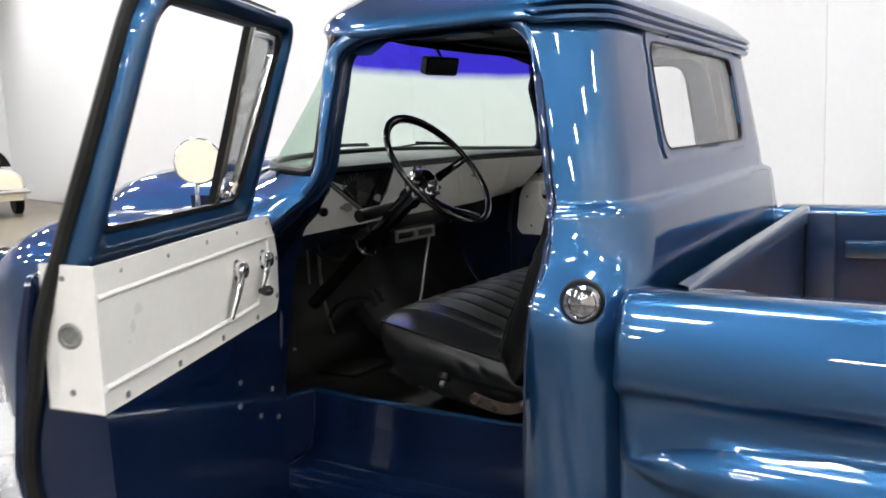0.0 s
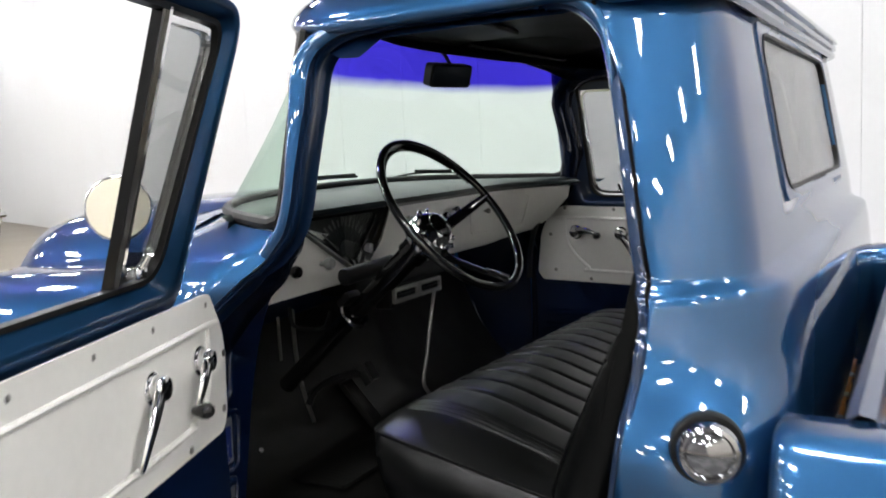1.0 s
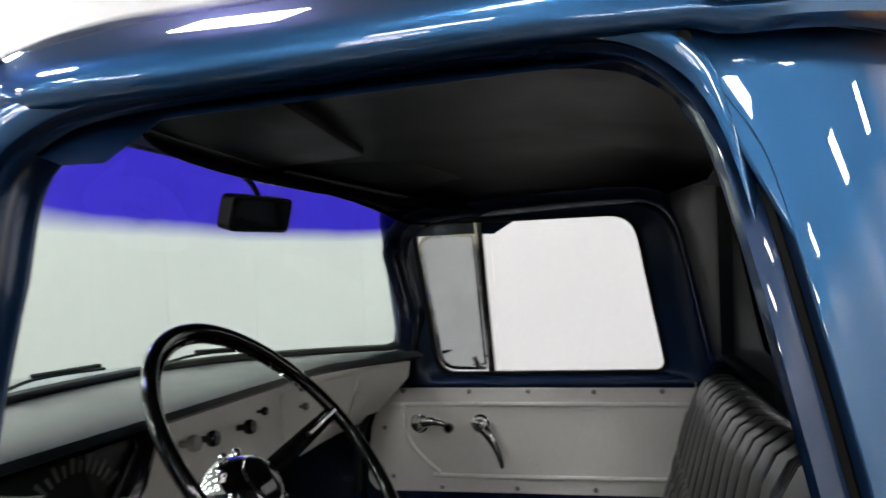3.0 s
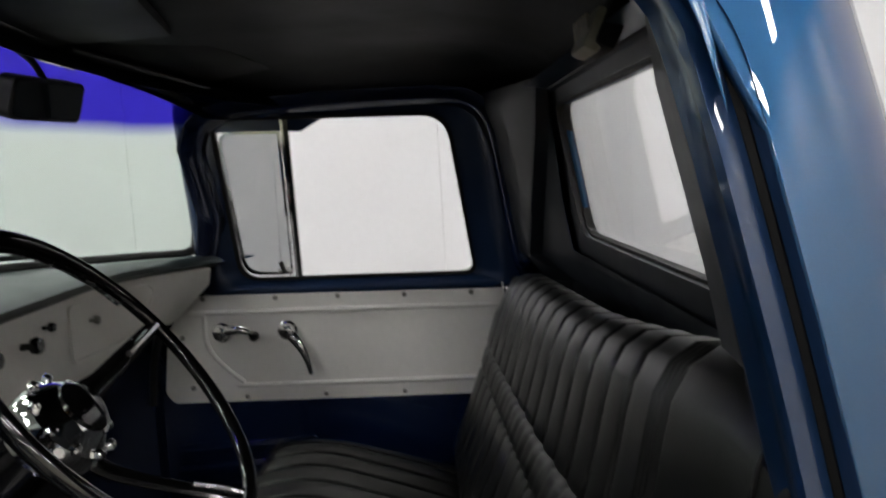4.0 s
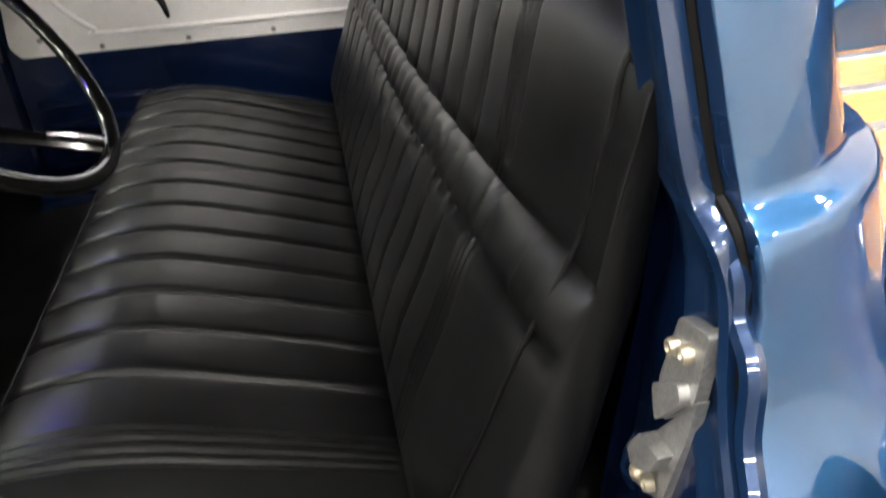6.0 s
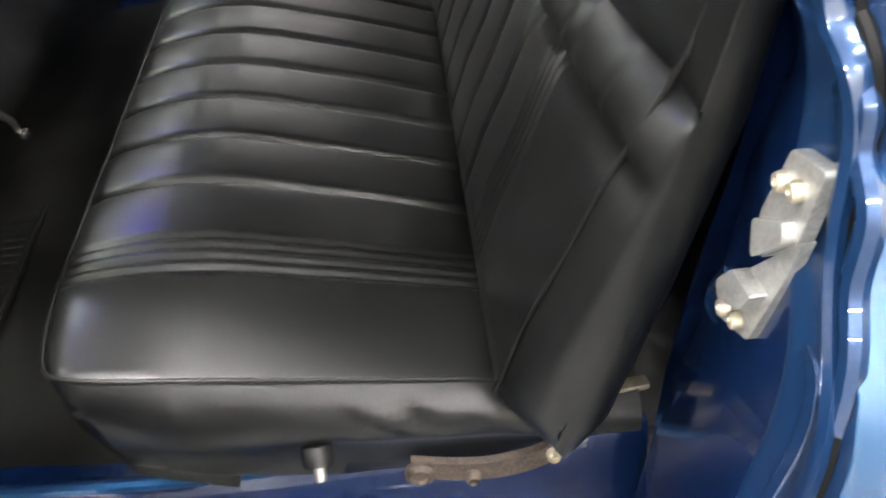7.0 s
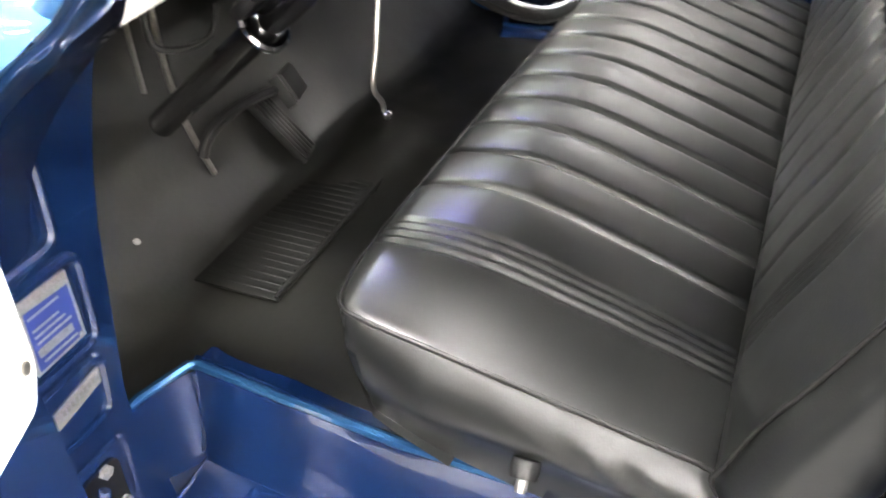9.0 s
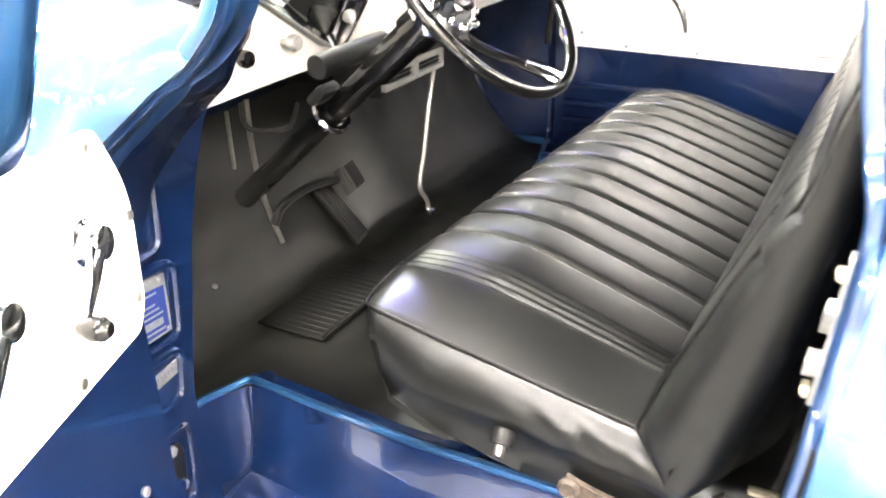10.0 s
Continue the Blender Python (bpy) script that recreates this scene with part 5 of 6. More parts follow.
def dash_fittings():
    # fan-shaped gauge pod
    def f(u, v, w):
        return Vector((u, 0.768 - w, v))
    o = rounded([(-0.53, 1.335), (-0.305, 1.198), (-0.165, 1.338), (-0.2, 1.352), (-0.5, 1.352)], [0.02, 0.025, 0.02, 0.01, 0.01])
    i = rounded([(-0.495, 1.326), (-0.315, 1.222), (-0.205, 1.33), (-0.23, 1.338), (-0.47, 1.338)], [0.015, 0.02, 0.015, 0.01, 0.01])
    bm = bmesh.new()
    ring(bm, o, i, f, -0.004, 0.022, -0.008)
    pod = part("gauge_pod", bm, "gloss_black", dash, "black fan-shaped gauge cluster with chrome edge")
    bm = bmesh.new()
    slab(bm, i, f, -0.002, 0.002)
    part("gauge_face", bm, "satin_black", pod)
    bm = bmesh.new()
    slab(bm, i, f, 0.010, 0.011)
    part("lens", bm, "glass", pod).visible_shadow = False
    bm = bmesh.new()
    tube(bm, [f(p.x, p.y, 0.021) for p in o], 0.002, 6, closed=True)
    part("bezel", bm, "steel", pod)
    # scale marks along the dial's arc
    for k in range(13):
        a = radians(148 - 9.6 * k)
        c, s = math.cos(a), math.sin(a)
        bm = bmesh.new()
        p0, p1 = Vector((-0.34 + 0.082 * c, 1.246 + 0.068 * s)), Vector((-0.34 + (0.104 if k % 2 else 0.112) * c, 1.246 + (0.084 if k % 2 else 0.09) * s))
        q = (p1 - p0).normalized().orthogonal() * 0.0018
        slab(bm, [p0 - q, p1 - q * 1.6, p1 + q * 1.6, p0 + q], f, 0.002, 0.004)
        part("dial_mark", bm, "dial_paint", pod)
    bm = bmesh.new()
    slab(bm, [Vector((-0.345, 1.243)), Vector((-0.41, 1.295)), Vector((-0.34, 1.248))], f, 0.003, 0.005)
    part("pointer", bm, "dial_paint", pod)
    bm = bmesh.new()
    slab(bm, rounded([(-0.37, 1.24), (-0.31, 1.225), (-0.27, 1.262), (-0.35, 1.285)], 0.02), f, 0.003, 0.006)
    part("gauge_hub", bm, "gloss_black", pod)
    # thick right-hand leg of the pod
    bm = bmesh.new()
    tube(bm, [f(-0.30, 1.205, 0.016), f(-0.235, 1.275, 0.024), f(-0.172, 1.345, 0.016)], [0.013, 0.016, 0.012], 8)
    part("pod_rib", bm, "gloss_black", pod)
    knob = [(0.006, -0.006), (0.006, 0.014), (0.013, 0.016), (0.0145, 0.024), (0.012, 0.031), (0.0, 0.033)]
    for x, z, mat in ((-0.543, 1.233, "gloss_black"), (-0.426, 1.235, "plated"), (-0.267, 1.248, "plated"), (-0.076, 1.298, "plated"), (-0.015, 1.294, "gloss_black"), (0.117, 1.289, "gloss_black"), (0.393, 1.282, "steel"), (0.198, 1.305, "gloss_black")):
        sc = 0.6 if x > 0.15 else 1.0
        turned("dash_knob", mat, [(r * sc, h * sc) for r, h in knob], (x, 0.766, z), (0, -1, 0.05), dash)
    # ash tray and glove box edges pressed into the face
    bm = bmesh.new()
    g = rounded([(0.30, 1.215), (0.60, 1.215), (0.60, 1.325), (0.30, 1.325)], 0.02)
    gi = rounded([(0.304, 1.219), (0.596, 1.219), (0.596, 1.321), (0.304, 1.321)], 0.017)
    ring(bm, g, gi, lambda u, v, w: f(u, v, w + sweep(u, v) + 0.02 * abs(u / 0.7) ** 4), -0.002, 0.003)
    part("glovebox_lid", bm, "white", dash)
    bm = bmesh.new()
    tube(bm, smooth_path([(0.705, 0.765, 1.02), (0.705, 0.755, 1.12), (0.70, 0.725, 1.21), (0.705, 0.675, 1.268), (0.71, 0.63, 1.295)], 5), 0.010, 8)
    part("dash_end_trim", bm, "rubber", dash, "black rubber trim at the dash end")
    # black under-dash shelf, and the chrome double-framed badge hanging below it
    bm = bmesh.new()
    rbox(bm, (0.50, 0.12, 0.05), pose(-0.03, 0.84, 1.15), 0.01)
    part("under_dash_bracket", bm, "satin_black", dash)
    bm = bmesh.new()
    rbox(bm, (0.31, 0.05, 0.055), pose(-0.02, 0.795, 1.105, 0, 0, 6.5), 0.006)
    unit = part("vent_unit", bm, "satin_black", dash, "black vent unit with two chrome frames")
    for cx in (-0.075, 0.075):
        mm = pose(-0.02, 0.767, 1.105, 0, 2.5, 6.5)
        bm = bmesh.new()
        g = lambda u, v, w: mm @ Vector((cx + u, -w, v))
        ring(bm, rounded([(-0.072, -0.02), (0.072, -0.02), (0.072, 0.02), (-0.072, 0.02)], 0.004), rounded([(-0.063, -0.011), (0.063, -0.011), (0.063, 0.011), (-0.063, 0.011)], 0.003), g, -0.004, 0.006)
        part("chrome_frame", bm, "plated", unit)
        for dz in (-0.004, 0.004):
            bm = bmesh.new()
            rbox(bm, (0.12, 0.004, 0.0025), mm @ pose(cx, 0, dz), 0)
            part("louver", bm, "gloss_black", unit)


dash_fittings()


def under_dash():
    # turn signal switch clamped to the column
    hub = WC - 0.085 * WN
    foot = Vector((-0.346, 0.97, 0.905))
    ax = (foot - hub).normalized()
    c = hub + ax * 0.20
    bm = bmesh.new()
    tube(bm, [c + Vector((-0.10, 0.015, 0.045)), c + Vector((-0.098, 0.015, 0.045)), c + Vector((0.06, 0.0, 0.055)), c + Vector((0.08, 0.0, 0.056))], [0.016, 0.019, 0.018, 0.014], 18)
    sw = part("turn_signal_switch", bm, "satin_black", truck, "black clamp-on turn signal switch")
    turned("switch_lens", "red", [(0.006, 0), (0.005, 0.004), (0.0, 0.005)], c + Vector((0.045, -0.024, 0.058)), (0, -1, 0.2), sw, "small red tell-tale", 10)
    bm = bmesh.new()
    tube(bm, [c + Vector((0.06, 0.0, 0.05)), c + Vector((0.085, -0.012, 0.07))], 0.012, 10)
    part("switch_cap", bm, "plated", sw)
    bm = bmesh.new()
    m = turn_to(hub + ax * 0.30, ax)
    n = 20
    tube(bm, [m @ Vector((0.031 * math.cos(2 * math.pi * k / n), 0.031 * math.sin(2 * math.pi * k / n), 0)) for k in range(n)], 0.007, 8, closed=True)
    part("column_clamp", bm, "darkened_chrome", truck, "steel steering column clamp")
    bm = bmesh.new()
    rbox(bm, (0.05, 0.045, 0.022), Matrix.Translation(hub + ax * 0.285 + Vector((-0.03, 0.0, 0.035))) @ pose(0, 0, 0, -40), 0.012)
    part("column_bracket", bm, "satin_black", truck)
    # thin chrome lever rising from the floor
    bm = bmesh.new()
    tube(bm, smooth_path([(0.045, 0.785, 0.765), (0.04, 0.785, 0.79), (0.02, 0.79, 0.83), (0.045, 0.79, 0.90), (0.075, 0.795, 0.97), (0.12, 0.80, 1.075)], 4), 0.0055, 8)
    lever = part("floor_lever", bm, "steel", truck, "bent steel floor lever")
    turned("lever_tip", "chrome", [(0.009, 0), (0.011, 0.006), (0.009, 0.016), (0, 0.018)], (0.046, 0.783, 0.752), (-0.1, -0.3, 1), lever, "bright lever ferrule", 12)
    # pedals
    bm = bmesh.new()
    tube(bm, smooth_path([(-0.335, 0.945, 1.10), (-0.34, 0.94, 1.0), (-0.33, 0.935, 0.90), (-0.305, 0.925, 0.80)], 4), 0.0055, 8)
    tube(bm, smooth_path([(-0.385, 0.95, 1.09), (-0.385, 0.95, 0.98)], 4), 0.004, 8)
    part("clutch_rod", bm, "steel", truck, "thin steel clutch rods")
    bm = bmesh.new()
    tube(bm, smooth_path([(-0.44, 0.86, 1.13), (-0.445, 0.85, 1.09), (-0.40, 0.84, 1.07), (-0.33, 0.85, 1.06), (-0.29, 0.86, 1.09)], 5), 0.005, 8)
    part("wiring_loop", bm, "rubber", truck, "black wiring under the dash")
    bm = bmesh.new()
    tube(bm, smooth_path([(-0.35, 0.90, 0.86), (-0.33, 0.895, 0.89), (-0.28, 0.885, 0.907), (-0.22, 0.88, 0.905), (-0.16, 0.875, 0.895)], 5), 0.009, 8)
    brake = part("brake_pedal", bm, "satin_black", truck, "black brake pedal on a curved arm")
    bm = bmesh.new()
    rbox(bm, (0.075, 0.014, 0.055), pose(-0.125, 0.868, 0.893, -30, 8, 20), 0.006)
    part("pedal_pad", bm, "rubber", brake)
    bm = bmesh.new()
    rbox(bm, (0.006, 0.02, 0.06), pose(-0.165, 0.862, 0.893, -30, 8, 20), 0.002)
    part("pedal_trim", bm, "rubber", brake)
    bm = bmesh.new()
    rbox(bm, (0.055, 0.018, 0.15), pose(-0.13, 0.905, 0.80, -38, 0, 14), 0.008)
    gas = part("accelerator_pedal", bm, "rubber", truck, "ribbed black accelerator pedal")
    for k in range(5):
        bm = bmesh.new()
        rbox(bm, (0.007, 0.006, 0.135), pose(-0.13, 0.905, 0.80, -38, 0, 14) @ pose(-0.022 + 0.011 * k, -0.011, 0), 0.002, 1)
        part("pedal_rib", bm, "mat", gas)
    # ribbed heel pad pressed in the mat
    pad = thing("heel_pad", "ribbed black rubber heel pad on the mat", "mat", (-0.25, 0.782, 0.720))
    bm = bmesh.new()
    rbox(bm, (0.46, 0.15, 0.006), pose(0, 0, 0.001), 0.003)
    tube(bm, [(-0.225, -0.072, 0.003), (0.225, -0.072, 0.003)], 0.005, 8)
    part("pad", bm, "pad_rubber", pad)
    me = None
    for k in range(26):
        if me is None:
            bm = bmesh.new()
            rbox(bm, (0.009, 0.128, 0.003), None, 0.001, 1)
            ob = part("pad_rib", bm, "pad_rubber", pad)
            me = ob.data
        else:
            ob = new("pad_rib", me)
            ob.parent = pad
        ob.location = (-0.21 + 0.0168 * k, 0, 0.0036)
    for x, y in ((-0.243, 0.884), (-0.50, 0.93), (-0.42, 0.96)):
        turned("mat_screw", "plated", [(0.006, 0), (0.005, 0.003), (0, 0.004)], (x, y, 0.735 if y < 0.9 else 0.79), (0, -0.6, 1), truck, "", 10)


under_dash()


def cab_top():
    # sun visors folded against the header
    for s in (-1, 1):
        bm = bmesh.new()
        rbox(bm, (0.62 if s < 0 else 0.50, 0.22, 0.018), pose(s * (0.29 if s < 0 else 0.27), 0.51 if s < 0 else 0.54, 1.748 if s < 0 else 1.762, -3 if s < 0 else -7, s * 2, -s * 10), 0.008)
        visor = part("sun_visor", bm, "liner", truck, "dark padded sun visor")
        bm = bmesh.new()
        tube(bm, [(s * 0.04, 0.61, 1.748), (s * 0.56, 0.52, 1.728)], 0.005, 8)
        part("visor_rod", bm, "satin_black", visor)
    # inside mirror
    bm = bmesh.new()
    m = pose(-0.05, 0.62, 1.668, 17, 0, -14)
    f = lambda u, v, w: m @ Vector((u, w, v))
    slab(bm, rounded([(-0.074, -0.029), (0.074, -0.029), (0.074, 0.029), (-0.074, 0.029)], 0.014), f, -0.012, 0.012)
    mir = part("rear_view_mirror", bm, "satin_black", truck, "black framed inside rear view mirror")
    bm = bmesh.new()
    slab(bm, rounded([(-0.069, -0.024), (0.069, -0.024), (0.069, 0.024), (-0.069, 0.024)], 0.011), f, -0.0145, -0.0125)
    part("mirror_glass", bm, "mirror", mir)
    bm = bmesh.new()
    tube(bm, smooth_path([(-0.055, 0.61, 1.69), (-0.056, 0.625, 1.72), (-0.058, 0.66, 1.75)], 4), 0.005, 8)
    part("mirror_stem", bm, "satin_black", mir)
    bm = bmesh.new()
    rbox(bm, (0.11, 0.02, 0.008), pose(0.03, 0.63, 1.728, 20), 0.003)
    part("visor_clip", bm, "chrome", truck)
    # dome lamp
    bm = bmesh.new()
    rbox(bm, (0.10, 0.025, 0.06), pose(-0.26, -0.125, 1.688, 25), 0.008)
    dome = part("dome_lamp", bm, "satin_black", truck, "small cab lamp above the rear window")
    bm = bmesh.new()
    rbox(bm, (0.085, 0.02, 0.05), pose(-0.26, -0.108, 1.682, 25), 0.006)
    lens = part("lamp_lens", bm, "aged_lens", dome, "yellowed ribbed lamp lens")
    for k in range(6):
        bm = bmesh.new()
        tube(bm, [(-0.295 + 0.014 * k, -0.098, 1.660), (-0.295 + 0.014 * k, -0.108 + 0.012, 1.700)], 0.003, 6)
        part("lens_rib", bm, "aged_lens", lens)
    # wipers
    for s in (-1, 1):
        bm = bmesh.new()
        p0 = screen_point(0.25 if s > 0 else -0.30, 0.0) + Vector((0, 0.02, 0.0))
        p1 = screen_point(0.70 if s > 0 else 0.10, 0.03) + Vector((0, 0.02, 0.008))
        mid = (p0 + p1) / 2 + Vector((0, 0.02, 0.012))
        tube(bm, smooth_path([p0, mid, p1], 5), 0.0035, 6)
        arm = part("wiper", bm, "satin_black", truck, "black windshield wiper")
        bm = bmesh.new()
        tube(bm, smooth_path([p1 + (p0 - p1) * 0.55 + Vector((0, 0.01, 0.02)), p1 + Vector((0, 0.01, 0.006))], 5), 0.0045, 6)
        part("wiper_blade", bm, "rubber", arm)


cab_top()


def door_fittings():
    # black weather strip round the open door's rear edge, lock button, bolts
    bm = bmesh.new()
    pts = [fd(u, v, w) for u, v, w in ((0.85, 0.56, -0.10), (0.872, 0.80, -0.115), (0.882, 0.95, -0.13), (0.885, 1.08, -0.105), (0.882, 1.18, -0.085), (0.866, 1.27, -0.065), (0.836, 1.48, -0.058), (0.808, 1.64, -0.056), (0.782, 1.70, -0.056), (0.73, 1.72, -0.06), (0.40, 1.722, -0.06), (0.22, 1.72, -0.06))]
    tube(bm, smooth_path(pts, 4), 0.0125, 8)
    part("weather_strip", bm, "rubber", driver_door, "black rubber weather strip")
    turned("door_latch", "plated", [(0.021, 0), (0.021, 0.003), (0.019, 0.005), (0.015, 0.0055), (0.013, 0.004), (0.006, 0.005), (0, 0.005)], fd(0.868, 1.165, -0.045), Vector((-0.928, -0.373, 0)), driver_door, "round steel latch button")
    for u, v in ((0.868, 1.255), (0.868, 1.075)):
        turned("screw", "steel", [(0.0075, 0), (0.006, 0.003), (0, 0.0035)], fd(u, v, -0.05), Vector((-0.928, -0.373, 0)), driver_door, "", 10)
    for u, v in ((0.35, 0.93), (0.36, 0.88), (0.25, 0.82), (0.17, 0.86), (0.14, 0.78)):
        turned("bolt", "plated", [(0.006, 0), (0.006, 0.003), (0, 0.004)], fd(u, v, -0.004), Vector((0.373, -0.928, 0)), driver_door, "", 10)
    # round outside mirror
    c = Vector((-0.837, 0.929, 1.401))
    m = turn_to(c, (-0.76, -0.65, 0.08))
    bm = bmesh.new()
    lathe(bm, [(0.0, -0.02), (0.035, -0.018), (0.058, -0.008), (0.065, 0.002), (0.064, 0.006), (0.060, 0.007), (0.0, 0.0065)], m, 36)
    mir = part("outside_mirror", bm, "chrome", truck, "round chrome outside mirror")
    bm = bmesh.new()
    lathe(bm, [(0.0, 0.0072), (0.059, 0.0072), (0.0595, 0.0085), (0.0, 0.0085)], m, 36)
    part("mirror_glass", bm, "mirror", mir)
    bm = bmesh.new()
    tube(bm, smooth_path([c + Vector((0.01, 0.018, 0)), c + Vector((0.0, 0.01, -0.07)), c + Vector((0.0, 0.012, -0.12)), c + Vector((0.005, 0.012, -0.16))], 5), 0.006, 8)
    part("mirror_arm", bm, "chrome", mir)


door_fittings()


def jamb_fittings():
    # hinge pillar face with pressed frames, data plates and hinge pocket
    def f(u, v, w):
        return Vector((u, 0.757 - w, v))
    bm = bmesh.new()
    slab(bm, rounded([(-0.93, 0.50), (-0.715, 0.50), (-0.742, 0.755), (-0.692, 1.01), (-0.657, 1.112), (-0.626, 1.178), (-0.575, 1.232), (-0.70, 1.215), (-0.80, 1.19), (-0.90, 1.10)], [0.01, 0.01, 0.03, 0.05, 0.05, 0.05, 0.01, 0.01, 0.01, 0.01]), f, -0.02, 0.0)
    face = part("hinge_pillar", bm, "jamb", truck, "blue hinge pillar with pressed frames", angle=30)
    for z0, z1, x0, x1 in ((1.01, 1.14, -0.86, -0.745), (0.868, 0.985, -0.86, -0.738), (0.765, 0.85, -0.86, -0.755), (0.585, 0.72, -0.87, -0.765)):
        bm = bmesh.new()
        tube(bm, [f(p.x, p.y, 0.001) for p in rounded([(x0, z0), (x1 - 0.012, z0), (x1, z1), (x0, z1)], 0.022)], 0.0075, 8, closed=True)
        part("pressed_frame", bm, "jamb", face)
    bm = bmesh.new()
    slab(bm, [Vector(p) for p in ((-0.835, 0.882), (-0.762, 0.884), (-0.758, 0.974), (-0.825, 0.98))], f, 0.0, 0.003)
    plate = part("data_plate", bm, "plated", truck, "blue and silver data plate")
    bm = bmesh.new()
    slab(bm, [Vector(p) for p in ((-0.831, 0.886), (-0.766, 0.888), (-0.763, 0.958), (-0.824, 0.962))], f, 0.003, 0.0036)
    part("plate_field", bm, "data_blue", plate)
    for k in range(8):
        if k == 6:
            continue
        bm = bmesh.new()
        slab(bm, [Vector(p) for p in ((-0.822, 0.893 + 0.0083 * k), (-0.772 - 0.006 * (k % 3), 0.893 + 0.0083 * k), (-0.772 - 0.006 * (k % 3), 0.896 + 0.0083 * k), (-0.822, 0.896 + 0.0083 * k))], f, 0.0036, 0.004)
        part("text_bar", bm, "plated", plate)
    bm = bmesh.new()
    slab(bm, [Vector(p) for p in ((-0.825, 0.902), (-0.775, 0.902), (-0.775, 0.912), (-0.825, 0.912))], f, 0.0037, 0.0045)
    part("stamped_strip", bm, "plated", plate)
    bm = bmesh.new()
    slab(bm, [Vector(p) for p in ((-0.84, 0.80), (-0.765, 0.812), (-0.762, 0.834), (-0.838, 0.822))], f, 0.0, 0.003)
    serial = part("serial_plate", bm, "plated", truck, "small silver metal plate")
    for k in range(9):
        bm = bmesh.new()
        x = -0.828 + 0.007 * k
        slab(bm, [Vector(p) for p in ((x, 0.812 + 0.001 * k), (x + 0.004, 0.8126 + 0.001 * k), (x + 0.004, 0.8196 + 0.001 * k), (x, 0.819 + 0.001 * k))], f, 0.003, 0.0036)
        part("text_bar", bm, "steel", serial)
    for x, z in ((-0.768, 0.968), (-0.768, 0.89), (-0.77, 0.826)):
        turned("rivet", "plated", [(0.004, 0), (0.003, 0.002), (0, 0.003)], f(x, z, 0.003), (0, -1, 0), face, "", 8)
    bm = bmesh.new()
    slab(bm, rounded([(-0.85, 0.605), (-0.79, 0.605), (-0.785, 0.70), (-0.85, 0.70)], 0.015), f, -0.002, 0.004)
    pocket = part("hinge_pocket", bm, "satin_black", face)
    bm = bmesh.new()
    rbox(bm, (0.05, 0.05, 0.03), Matrix.Translation(f(-0.845, 0.65, 0.015)) @ pose(0, 0, 0, 0, 20, 10), 0.008)
    tube(bm, [f(-0.86, 0.62, 0.02), f(-0.83, 0.69, 0.02)], 0.008, 8)
    part("door_hinge", bm, "jamb", face, "blue door hinge")
    for u, v in ((-0.80, 0.625), (-0.81, 0.695)):
        turned("hinge_bolt", "plated", [(0.010, 0), (0.010, 0.006), (0, 0.008)], f(u, v, 0.004), (0, -1, 0), face, "", 6)
    # latch striker plates on the rear jamb
    def g(u, v, w):
        return Vector((u, lip_y(v) + 0.006 + w, v))
    def gs(u, v, w):
        return g(-0.858 + 0.70 * (u + 0.858), v, w)
    striker = thing("door_striker", "bare metal two-piece door striker bolted to the jamb", "striker", (-0.8, -0.11, 1.1))
    def sp(name, bm, mat, label=""):
        ob = part(name, bm, mat, striker, label)
        ob.matrix_parent_inverse = Matrix.Translation((0.8, 0.11, -1.1))
        return ob
    bm = bmesh.new()
    slab(bm, rounded([(-0.806, 1.208), (-0.862, 1.220), (-0.856, 1.166), (-0.812, 1.128), (-0.788, 1.150)], 0.007), gs, -0.004, 0.005)
    sp("upper_plate", bm, "plated")
    bm = bmesh.new()
    slab(bm, rounded([(-0.795, 1.152), (-0.842, 1.176), (-0.852, 1.165), (-0.812, 1.130)], 0.006), gs, 0.005, 0.012)
    sp("upper_jaw", bm, "plated")
    bm = bmesh.new()
    slab(bm, rounded([(-0.860, 1.172), (-0.855, 1.138), (-0.833, 1.068), (-0.770, 1.046), (-0.774, 1.086)], 0.006), gs, -0.004, 0.004)
    sp("lower_plate", bm, "plated")
    bm = bmesh.new()
    slab(bm, rounded([(-0.774, 1.086), (-0.797, 1.111), (-0.840, 1.115), (-0.828, 1.096), (-0.788, 1.077)], 0.004), gs, 0.004, 0.015)
    sp("wedge", bm, "plated")
    for u, v in ((-0.812, 1.188), (-0.836, 1.194), (-0.786, 1.066), (-0.812, 1.073)):
        bm = bmesh.new()
        lathe(bm, [(0.0066, 0), (0.0066, 0.004), (0.0055, 0.0068), (0.003, 0.007), (0.002, 0.0045), (0, 0.0045)], turn_to(gs(u, v, 0.005), (0, 1, 0)), 14)
        sp("bolt", bm, "brass", "yellowed cross-head bolt")
    # pressed pocket edges on the rear jamb
    for pts, r in ((((-0.772, 1.064), (-0.757, 1.020), (-0.790, 1.022), (-0.825, 1.037)), 0.007), (((-0.843, 1.088), (-0.882, 1.106), (-0.902, 1.098), (-0.911, 1.062), (-0.908, 0.999), (-0.900, 0.90), (-0.89, 0.76)), 0.009),
                   (((-0.752, 0.90), (-0.738, 0.82), (-0.722, 0.743), (-0.742, 0.70), (-0.78, 0.66)), 0.006)):
        bm = bmesh.new()
        tube(bm, smooth_path([g(u, v, -0.011) for u, v in pts], 5), r, 8)
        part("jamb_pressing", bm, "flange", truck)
    bm = bmesh.new()
